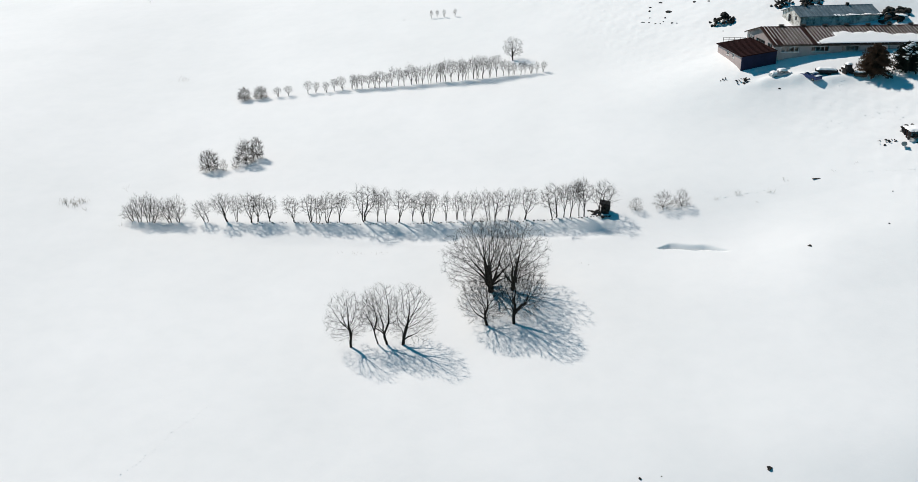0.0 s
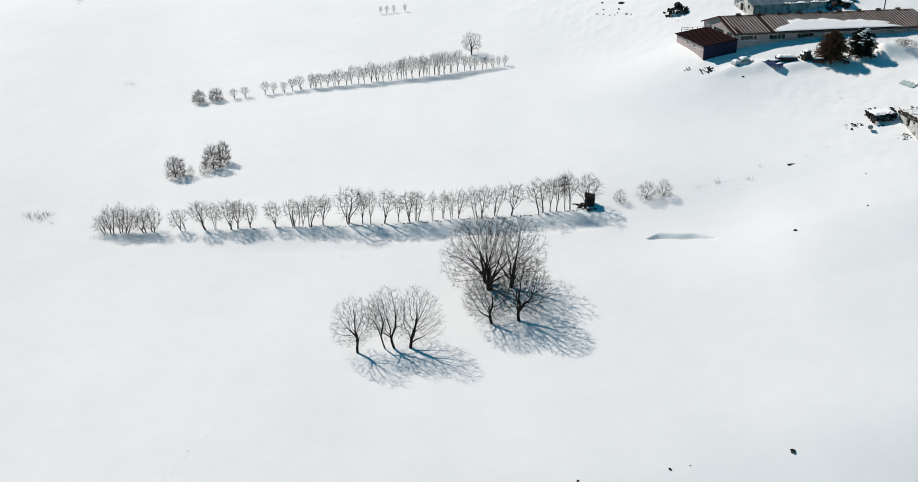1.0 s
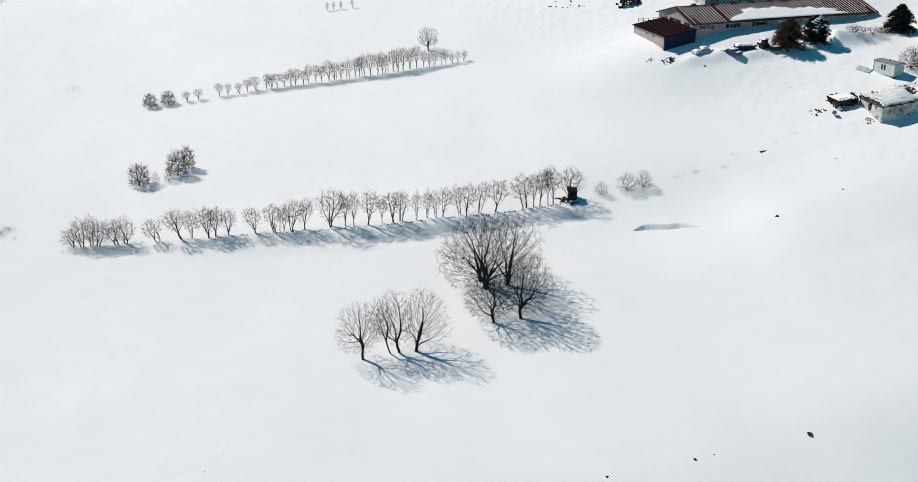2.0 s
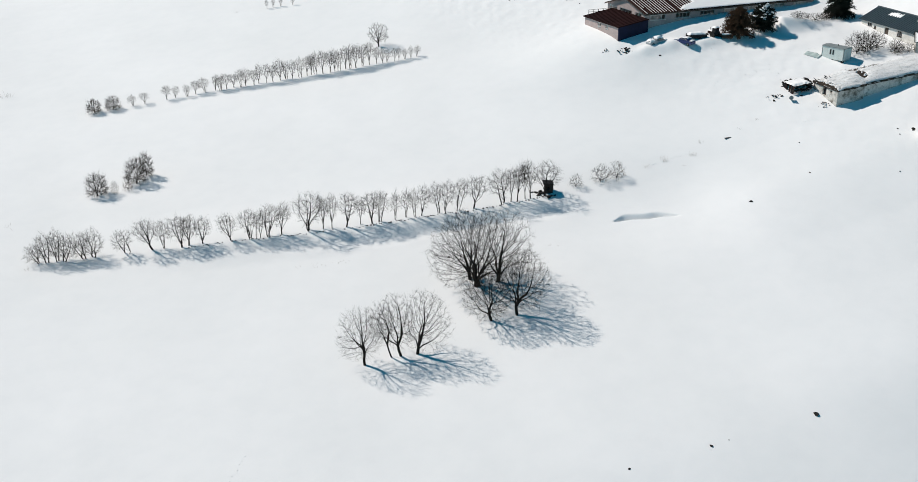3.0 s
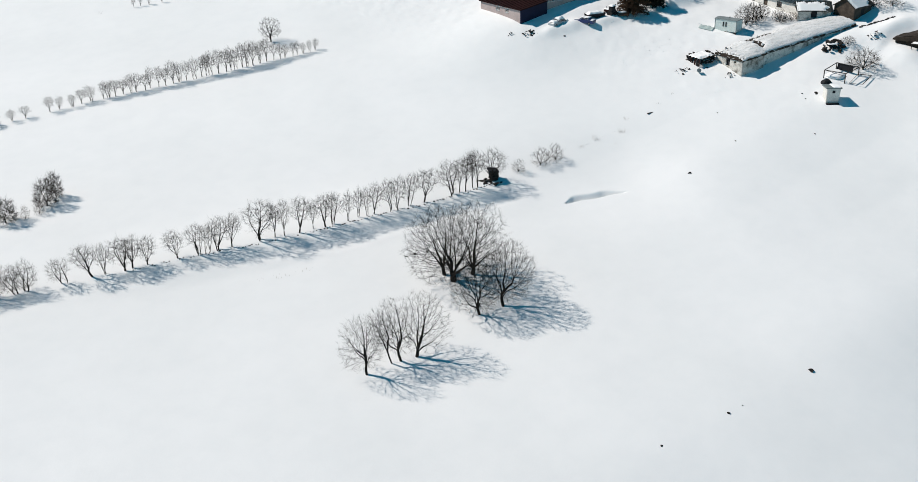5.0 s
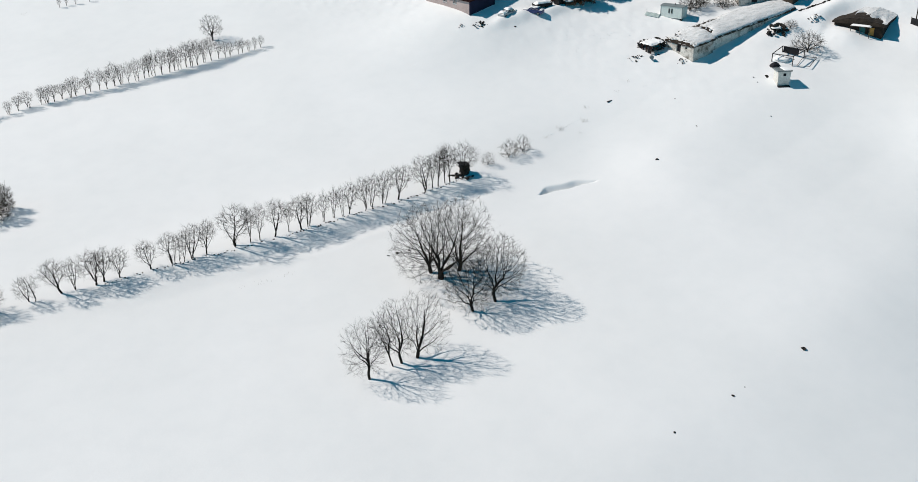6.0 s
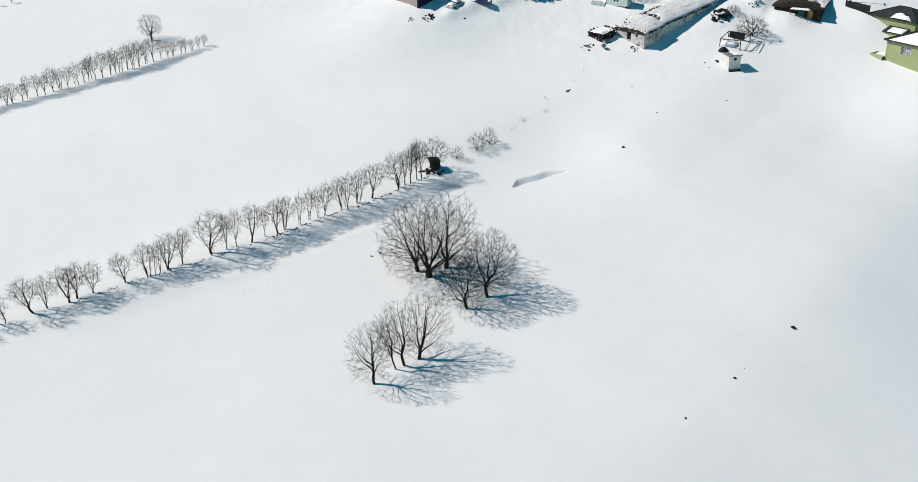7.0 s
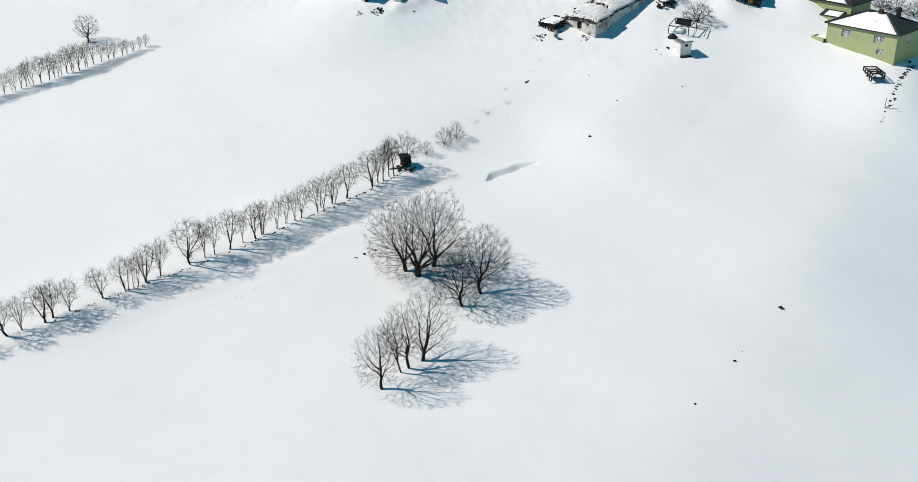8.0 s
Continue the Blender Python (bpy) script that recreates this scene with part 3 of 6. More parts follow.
# the two groups in the middle of the field
NEAR = "willows in the open field"
set_down(bare_tree("willow_tree", 11, 8.7, 1.2, 3.05, (-0.5, 0.0), 1.3, 0.17, 6, 1150, 2900, lean=0.12, belly=0.42), -13.8, 121.8, "slender bare willow with a leaning dark trunk on snow", group=NEAR)
set_down(bare_tree("willow_tree", 12, 8.3, 2.6, 2.0, (-1.2, 0.3), 2.0, 0.10, 4, 460, 1900), -10.05, 122.3, "thin bare willow leaning away from its neighbours", group=NEAR)
set_down(bare_tree("willow_tree", 13, 8.9, 1.8, 2.75, (-0.6, 0.2), 1.5, 0.17, 6, 950, 2900, lean=0.1), -8.85, 122.2, "bare willow with a crooked forked trunk on snow", group=NEAR)
set_down(bare_tree("willow_tree", 14, 9.2, 0.8, 3.4, (1.2, 0.0), 1.0, 0.22, 7, 1250, 3400, belly=0.42), -6.65, 122.0, "broad bare willow with low spreading limbs on snow", group=NEAR)
set_down(bare_tree("willow_tree", 15, 7.7, 0.9, 3.6, (-0.7, 0.0), 1.2, 0.20, 7, 1600, 7000, belly=0.42), 5.05, 125.65, "short bare willow with a stout dark trunk on snow", group=NEAR)
set_down(bare_tree("willow_tree", 16, 9.7, 1.2, 3.8, (0.8, 0.2), 1.4, 0.22, 8, 2200, 8500, belly=0.45), 8.8, 125.55, "dense round-crowned bare willow on snow", group=NEAR)
set_down(bare_tree("willow_tree", 17, 11.4, 0.5, 6.9, (-0.3, -0.3), 0.8, 0.46, 8, 3400, 13500, twig_len=0.9, belly=0.42), 5.8, 134.0, "largest bare willow, wide crown of upswept limbs", group=NEAR)
set_down(bare_tree("willow_tree", 18, 10.6, 1.8, 5.0, (-0.4, 0.8), 1.0, 0.28, 6, 1100, 3500, twig_len=0.9), 5.4, 135.9, "big bare willow growing against a larger one", group=NEAR)
set_down(bare_tree("willow_tree", 19, 10.8, 1.2, 5.0, (0.6, 0.2), 1.0, 0.30, 7, 1600, 6200, twig_len=0.9, belly=0.42), 9.0, 134.1, "big bare willow at the edge of its clump", group=NEAR)

# the row along the ditch: x, height, crown width, how far the crown leans along the row
ROW_WEST = [(-55.0, 3.0, 2.9, -0.8), (-53.8, 4.6, 3.0, -0.4), (-52.3, 4.8, 3.2, 0.0), (-51.4, 4.2, 3.4, 0.6), (-48.6, 4.1, 3.3, -0.6), (-47.2, 4.4, 3.7, -0.1), (-42.3, 4.0, 2.7, -0.5),
            (-38.4, 5.0, 3.4, -0.8), (-36.6, 4.7, 1.9, -0.1), (-34.0, 5.0, 3.4, -0.2), (-33.0, 4.8, 2.8, 0.0), (-30.9, 4.4, 2.5, 0.0), (-26.7, 4.3, 2.7, -0.4), (-23.7, 4.7, 2.7, -0.3),
            (-22.4, 4.5, 2.0, 0.3), (-20.8, 5.1, 3.2, 0.3), (-18.8, 5.1, 2.2, 0.4), (-14.4, 6.1, 4.5, -0.2), (-12.4, 5.4, 1.8, 0.1), (-11.0, 5.7, 1.7, 0.1), (-8.8, 5.6, 2.8, 0.5)]
ROW_EAST = [(-6.5, 4.2, 1.4, 0.1), (-4.6, 5.3, 2.9, -0.2), (-3.4, 5.2, 2.4, 0.4), (-1.0, 4.9, 1.5, 0.2), (0.8, 4.8, 1.7, 0.0), (2.2, 4.7, 1.5, -0.1), (3.4, 5.0, 2.1, 0.2), (6.0, 5.2, 2.1, -0.3),
            (7.5, 5.2, 2.5, 0.0), (9.4, 5.3, 2.3, 0.5), (12.1, 5.3, 3.0, 0.4), (16.7, 5.8, 3.7, -0.1), (18.5, 5.9, 2.0, 0.0), (19.6, 6.2, 2.1, 0.2), (21.0, 6.3, 1.7, -0.3), (21.8, 6.3, 2.3, 0.0),
            (23.9, 5.7, 4.1, 0.9)]
ROWKIND = [bare_tree("willow_tree", 31 + k, 5.0, (0.9, 0.7, 0.8, 0.6, 0.6, 1.0, 0.7, 0.5)[k], 1.5, (0.0, 0.0), (0.7, 0.4, 0.6, 0.4, 0.3, 0.8, 0.4, 0.3)[k], 0.10,
                     (7, 4, 7, 4, 3, 7, 4, 8)[k], 350, 1400, 0.0032, 0.8, stems=(1, 2, 1, 2, 3, 1, 2, 1)[k], belly=0.55, rise=0.10, wander=0.05, stout=0.25, hold=1.7) for k in range(8)]
LOWKIND = [bare_tree("willow_tree", 41 + k, 5.0, 0.3, 1.6, (0.0, 0.0), 0.4, 0.12, 5, 420, 1700, 0.0036, 0.75, stems=2, belly=0.5, rise=0.10, wander=0.05, stout=0.2, hold=1.6) for k in range(2)]
DENSEKIND = [bare_tree("bare_bush", 71 + k, 3.2, 0.15, 1.55, (0, 0), 0.3, 0.10, 14, 600, 3600, 0.0040, 0.75, bush=True, rise=0.05, wander=0.05, stout=0.0, hold=1.8) for k in range(2)]
PALEKIND = [bare_tree("bare_bush", 57 + k, 3.2, 0.05, 1.7, (0, 0), 0.1, 0.08, 10, 420, 1300, 0.0036, 0.7, bush=True, rise=0.08, wander=0.06, stout=0.0, hold=1.6) for k in range(2)]
VILLAGEKIND = [bare_tree("bare_bush", 61 + k, 3.2, 0.1, 1.75, (0, 0), 0.3, 0.07, 3, 500, 1500, 0.0070, 0.6, stems=5, bush=True) for k in range(2)]
BROOMKIND = [bare_tree("bare_bush", 65 + k, 3.2, 0.1, 1.75, (0, 0), 0.1, 0.09, 12, 500, 1500, 0.0055, 0.7, bush=True, rise=0.05, wander=0.05, stout=0.0, hold=1.6) for k in range(2)]


def plant(kinds, x, y, h, w, seed, label, category, group, tall=5.0, wide=3.0, lean=0.0):
    rng = random.Random(seed)
    src = kinds[rng.randrange(len(kinds))]
    ob = copy_thing(src, pose(x, y, float(ground(x, y)), rng.uniform(-3, 3), rng.uniform(-3, 3) + math.degrees(math.atan2(lean, 0.6 * h)), 0) @ pose(0, 0, 0, 0, 0, rng.uniform(0, 360)) @ Matrix.Diagonal((w / wide, w / wide, h / tall, 1)))
    return tagged(ob, label, category, group)


for k, (x, h, w, over) in enumerate(ROW_WEST + ROW_EAST):
    rng = random.Random(900 + k)
    y = float(row_y(x)) + rng.uniform(-0.2, 0.2)
    if k < 6:
        plant(LOWKIND, x, y, h * 1.08, w * 1.02, k, "broad low bare willow at the end of the row", "tree", "willow row on the ditch bank", lean=over)
    else:
        plant(ROWKIND, x, y, h * 1.04, w * 1.32, k, "tall narrow bare willow in a row" if w < 2.2 else "fan-shaped bare willow in a row", "tree", "willow row on the ditch bank", lean=over)

# the far row
rng = random.Random(77)
x = -46.8
k = 0
while x < 20:
    y = 221.0 - 0.02 * (x + 46) if x < -22 else 220.5 - 0.135 * (x + 22)
    h = 2.6 + 2.3 * math.exp(-(((x - 3) / 19) ** 2)) + rng.uniform(-0.4, 0.5) - (1.3 if x > 10.5 else 0)
    w = rng.uniform(1.9, 3.0) * (0.7 + 0.08 * h)
    if x > 10.5:
        w *= 0.7
    if not (-45 < x < -43.9 or -41 < x < -39.5 or -34.8 < x < -32.5):
        if x < -41:
            plant(DENSEKIND, x, y, 3.0, 3.5, k + 200, "round bare bush at the end of the far row", "bush", "far willow row", 3.2, 3.4)
        else:
            plant(ROWKIND, x, y + rng.uniform(-0.3, 0.3), h, w, k + 300, "small bare willow in the far row", "tree", "far willow row")
    x += 3.8 if x < -41 else rng.uniform(1.0, 2.0) * (1.5 if x < -24 else 0.8)
    k += 1
set_down(bare_tree("bare_tree", 91, 5.4, 0.7, 2.5, (0, 0), 0.9, 0.15, 5, 700, 3000, 0.0045, 0.5, belly=0.48), 13.8, 224.2, "lone round bare tree beyond the far row")

# shrubs standing by themselves
for x, y, h, w, label in ((-46.4, 182.8, 4.3, 4.2, "dark bushy bare tree on snow"), (-39.9, 185.2, 4.9, 4.2, "dark bushy bare tree on snow"), (-38.0, 187.3, 4.6, 2.8, "bare tree beside a thicker one"),
                          (-43.6, 182.4, 2.4, 1.6, "small thin bare shrub"), (-41.4, 183.0, 2.6, 2.0, "low bare shrub on snow"), (30.4, 154.6, 2.3, 2.6, "thin pale bare shrub on snow"),
                          (34.9, 154.5, 3.1, 3.6, "loose bare shrub on snow"), (37.9, 154.6, 3.0, 3.4, "bare shrub leaning over its shadow")):
    plant(DENSEKIND if h > 4 else PALEKIND, x, y, h, w, int(x * 10) % 97, label, "bush", "", 3.2, 3.4)


# ---- the village ----
def house(name, x, y, turn, z, label, category="house"):
    return thing(name, x, y, turn, z, label, category)


def walls_of(h, x0, x1, y0, y1, z0, z1, mat, holes=None, thick=0.3, name="wall"):
    """Four walls round a plan, each a part of its own. holes: by side (s, e, n, w)."""
    holes = holes or {}
    lines = {"s": ((x0, y0), (x1, y0)), "e": ((x1, y0 + thick), (x1, y1 - thick)), "n": ((x1, y1), (x0, y1)), "w": ((x0, y1 - thick), (x0, y0 + thick))}
    for side, (p, q) in lines.items():
        part(name, wall(bmesh.new(), p, q, z0, z1, thick, holes.get(side, ())), mat, h)
    return lines


def sheet_roof(h, x0, x1, eave, ridge, mat, pitch=0.8, thick=0.07, seed=1, snow_strips=0.0, over=0.3):
    """One slope of a metal roof from the eave line (y, z) up to the ridge (y, z): sheets with a rib along one edge, laid side by side along x."""
    (ya, za), (yb, zb) = eave, ridge
    rng = random.Random(seed)
    run, rise = yb - ya, zb - za
    length = math.hypot(run, rise)
    up = Vector((0, -rise, run)).normalized()
    if up.z < 0:
        up = -up
    bm = bmesh.new()
    n = max(1, round((x1 - x0) / pitch))
    w = (x1 - x0) / n
    slope = Vector((0, run / length, rise / length))
    a, o = Vector((0, ya, za)) - slope * over, length + over

    def slab(bm, u0, u1, t0, t1, s0=0.0, s1=None):
        s1 = o if s1 is None else s1
        vs = [bm.verts.new(Vector((u, 0, 0)) + a + slope * s + up * t) for t in (t0, t1) for u, s in ((u0, s0), (u1, s0), (u1, s1), (u0, s1))]
        for f in ((0, 3, 2, 1), (4, 5, 6, 7), (0, 1, 5, 4), (1, 2, 6, 5), (2, 3, 7, 6), (3, 0, 4, 7)):
            bm.faces.new([vs[i] for i in f])
        bmesh.ops.recalc_face_normals(bm, faces=bm.faces)

    slab(bm, 0, w - 0.02, 0, thick)
    slab(bm, w * 0.5 - 0.09, w * 0.5 + 0.09, thick, thick + 0.09)
    first = part("roof_sheet", bm, mat, h)
    first.matrix_local = pose(x0, 0, 0)
    for i in range(1, n):
        ob = new("roof_sheet", first.data)
        ob.parent = h
        ob.matrix_local = pose(x0 + i * w, 0, 0)
    if snow_strips:
        for i in range(n):
            if rng.random() > snow_strips:
                continue
            bm = bmesh.new()
            s0 = rng.uniform(0.0, 0.4) * o if rng.random() < 0.3 else 0.1
            s1 = o - rng.uniform(0, 0.12) * o
            half = rng.uniform(0.018, 0.04) if i < n * 0.3 else rng.uniform(0.008, 0.022)
            slab(bm, w - 0.02 - half, w - 0.02 + half, thick - 0.02, thick + rng.uniform(0.05, 0.09), s0, s1)
            ob = part("snow_strip", bm, SNOW, h)
            ob.matrix_local = pose(x0 + i * w, 0, 0)
    return a, slope, up, o


def long_barn():
    L, D, E, R = 44.1, 14.8, 3.3, 5.4
    h = house("long_barn", 63.75, 196.0, 5.4, 24.5, "long pink plastered barn under a brown metal roof", "barn")
    south = [(x, x + 3.7, 1.7, 2.8) for x in (1.3, 7.5, 13.7, 19.9, 26.1, 32.3, 38.5)]
    west = [(D - 13.9, D - 10.9, 1.95, 3.0), (D - 9.8, D - 5.2, 1.95, 3.0), (D - 3.7, D - 1.4, 1.95, 3.0)]
    west = [(a - 0.3, b - 0.3, c, d) for a, b, c, d in west]
    lines = walls_of(h, 0, L, 0, D, -2.5, E, PINK, {"s": south, "w": west})
    for hole in south:
        window(h, *lines["s"], hole, 4)
    for hole, k in zip(west, (3, 4, 2)):
        window(h, *lines["w"], hole, k)
    for x0, x1 in ((0.0, 0.3), (L - 0.3, L)):
        part("gable", prism(bmesh.new(), [(0.0, E), (D, E), (D / 2, R)], x0, x1), PINK, h)
    part("floor", box(bmesh.new(), 0.3, L - 0.3, 0.3, D - 0.3, -0.4, -0.2), EARTH, h)
    a, slope, up, o = sheet_roof(h, -0.5, L + 0.5, (-0.05, E), (D / 2, R + 0.02), RUST, 0.72, seed=3, snow_strips=0.96, over=0.45)
    sheet_roof(h, -0.5, L + 0.5, (D + 0.05, E), (D / 2, R + 0.02), RUST, 0.72, seed=4, snow_strips=0.96, over=0.45)
    part("fascia", box(bmesh.new(), -0.5, L + 0.5, -0.52, -0.46, E - 0.38, E - 0.14), OLDWOOD, h)
    part("verge_board", prism(bmesh.new(), [(-0.45, E - 0.3), (D / 2, R - 0.1), (D + 0.45, E - 0.3), (D + 0.45, E - 0.14), (D / 2, R + 0.06), (-0.45, E - 0.14)], -0.56, -0.5), OLDWOOD, h, "dark verge board on the gable")

    def depth(u, v):
        edge = 9.0 + 0.9 * np.sin(v * 2.1) + 0.7 * np.sin(v * 4.7 + 1)
        top = 4.4 - 0.05 * (u - 20) + 0.35 * np.sin(u * 0.9) + 0.3 * np.sin(u * 2.3 + 1) + 0.9 * np.exp(-(((u - 20) / 6) ** 2))
        d = np.minimum(np.minimum((u - edge) * 0.25, (top - v) * 0.3), np.minimum((37.5 + 0.8 * np.sin(v * 3) - u - 0.9 * v) * 0.2, 0.30))
        d = np.where((u < 14) & (v > 1.2 + 0.4 * (u - 9)), -1, d)
        d = np.where((u < edge) | (u > 37.6), -1, d)
        return np.where((v < 0.1) & (d > 0), 0.2, d * (1 + 0.05 * np.sin(u * 0.9) * np.sin(v * 1.3)))

    o3 = Vector((-0.5, 0, 0)) + a + up * 0.1
    snow_patch("roof_snow", h, o3, (1, 0, 0), slope, 44, 7.6, 0.22, depth, "thick snow sheet sliding off the lower roof")
    for i in range(9):
        bm = box(bmesh.new(), -0.4, 0.4, -0.3, 0.3, -0.1, 0.28, 0.05)
        prism(bm, [(-0.45, 0.28), (0.45, 0.28), (0.0, 0.46)], -0.5, 0.5)
        ob = part("roof_vent", bm, IRON, h)
        ob.matrix_local = pose(4.0 + i * 4.6, D / 2, R + 0.08)
    # the lean-to against the gable
    x0, y0, y1 = -7.0, -1.3, 12.4
    zl, zh = 1.2, 2.25
    holes = [(3.2, 4.3, 0.1, 0.95), (6.2, 7.4, 0.1, 0.95)]
    holes = [(y1 - y0 - 0.3 - b - 0.9, y1 - y0 - 0.3 - a - 0.9, c, d) for a, b, c, d in holes]
    part("wall", wall(bmesh.new(), (x0, y1 - 0.3), (x0, y0 + 0.3), -3.0, zl, 0.3, holes), PINK, h, "pale lean-to wall")
    for hole in holes:
        window(h, (x0, y1 - 0.3), (x0, y0 + 0.3), hole, 2)
    for ya, mat in ((y0, NAVY), (y1 - 0.3, PINK)):
        part("wall", prism(bmesh.new(), [(x0, -3.0), (-0.02, -3.0), (-0.02, zh), (x0, zl)], ya, ya + 0.3, "y"), mat, h, "dark blue end wall" if mat is NAVY else "lean-to end wall")
    bm = prism(bmesh.new(), [(x0 - 0.35, zl - 0.04), (-0.04, zh + 0.02), (-0.04, zh + 0.14), (x0 - 0.35, zl + 0.08)], y0 - 0.3, y1 + 0.3, "y")
    part("lean_to_roof", bm, MAROON, h, "dark red lean-to roof swept clear of snow")
    for i in range(16):
        y = y0 - 0.2 + i * (y1 - y0 + 0.4) / 15
        part("roof_seam", beam(bmesh.new(), (x0 - 0.3, y, zl + 0.11), (-0.06, y, zh + 0.17), 0.06, 0.08), MAROON, h)
    rail = new("railing")
    rail.parent = h
    for i in range(5):
        part("post", box(bmesh.new(), x0 + 1.2 + i * 1.2 - 0.04, x0 + 1.2 + i * 1.2 + 0.04, y1 + 0.5, y1 + 0.58, -1.0, 2.4), IRON, rail)
    for z in (1.9, 2.35):
        part("rail", box(bmesh.new(), x0 + 1.1, x0 + 6.1, y1 + 0.51, y1 + 0.57, z, z + 0.06), IRON, rail)
    return h


def grey_barn():
    L, D, E, R = 18.2, 8.0, 2.0, 3.4
    h = house("whitewashed_barn", 73.9, 212.7, 9.8, 28.6, "old whitewashed barn with a weathered zinc roof", "barn")
    west = [(2.2, 3.4, 0.2, 1.7), (5.2, 6.0, 0.9, 1.7)]
    walls_of(h, 0, L, 0, D, -2.0, E, WHITEWASH, {"w": west}, 0.4)
    for x0, x1 in ((0.0, 0.4), (L - 0.4, L)):
        part("gable", prism(bmesh.new(), [(0.0, E), (D, E), (D / 2, R)], x0, x1), WHITEWASH, h)
    part("door", box(bmesh.new(), 0.1, 0.2, D - 0.4 - 3.4, D - 0.4 - 2.2, 0.2, 1.7), BLACK, h, "dark open-seamed plank door")
    part("shutter", box(bmesh.new(), 0.1, 0.2, D - 0.4 - 6.0, D - 0.4 - 5.2, 0.9, 1.7), BLACK, h)
    a, slope, up, o = sheet_roof(h, -0.4, L + 0.4, (0.0, E), (D / 2, R), ZINC, 0.9, seed=8, over=0.35)
    sheet_roof(h, -0.4, L + 0.4, (D, E), (D / 2, R), ZINC, 0.9, seed=9, over=0.35)
    part("ridge_cap", prism(bmesh.new(), [(D / 2 - 0.3, R - 0.02), (D / 2 + 0.3, R - 0.02), (D / 2, R + 0.2)], -0.4, L + 0.4), ZINC, h)
    for x in (2.6, 12.4):
        part("chimney", box(bmesh.new(), x, x + 0.6, D / 2 - 0.3, D / 2 + 0.3, R - 0.1, R + 0.65, 0.04), EARTH, h)
    snow_patch("roof_snow", h, Vector((-0.4, 0, 0)) + a + up * 0.08, (1, 0, 0), slope, L + 0.8, o, 0.25,
               lambda u, v: np.minimum(0.16, np.minimum((u - 9 + 1.2 * np.sin(v * 3)) * 0.03, (0.6 + 0.25 * np.sin(u * 1.7) - v) * 0.3)))
    return h


def teal_house():
    L, D, E, R = 17.0, 8.0, 2.5, 4.6
    h = house("teal_roofed_house", 108.3, 168.2, 88.0, 23.4, "white house with a dark blue-green metal roof")
    west = [(4.2, 5.6, 0.9, 2.0), (8.3, 9.5, 0.0, 1.95), (12.2, 12.8, 1.1, 1.7), (13.6, 14.9, 0.9, 2.0)]
    # the long wall that looks out over the field lies on the local north side
    lines = walls_of(h, 0, L, -D, 0, -2.5, E, CLEANWASH, {"n": [(L - b, L - a, c, d) for a, b, c, d in west]}, 0.35)
    for a, b, c, d in (west[0], west[2], west[3]):
        window(h, *lines["n"], (L - b, L - a, c, d), 2, OLDWOOD)
    part("door", box(bmesh.new(), 8.3, 9.5, -0.25, -0.15, 0.0, 1.95), OLDWOOD, h, "dark brown plank door")
    for x0, x1 in ((0.0, 0.35), (L - 0.35, L)):
        part("gable", prism(bmesh.new(), [(-D, E), (0, E), (-D / 2, R)], x0, x1), CLEANWASH, h)
    a, slope, up, o = sheet_roof(h, -0.5, L + 0.5, (0.0, E), (-D / 2, R), TEAL, 0.7, seed=12, over=0.5)
    sheet_roof(h, -0.5, L + 0.5, (-D, E), (-D / 2, R), TEAL, 0.7, seed=13, over=0.5)
    part("ridge_cap", prism(bmesh.new(), [(-D / 2 - 0.3, R - 0.02), (-D / 2 + 0.3, R - 0.02), (-D / 2, R + 0.2)], -0.5, L + 0.5), TEAL, h)
    for u0, u1, v0, v1 in ((9.0, 12.6, 3.2, 4.4), (2.2, 4.4, 3.6, 4.6), (0.2, 1.6, 2.4, 3.4)):
        snow_patch("roof_snow", h, Vector((-0.5, 0, 0)) + a + up * 0.1, (1, 0, 0), slope, L + 1, o, 0.2,
                   lambda u, v, u0=u0, u1=u1, v0=v0, v1=v1: np.minimum(0.14, np.minimum(np.minimum(u - u0, u1 - u), np.minimum(v - v0, v1 - v + 0.2 * np.sin(u * 3))) * 0.3))
    return h


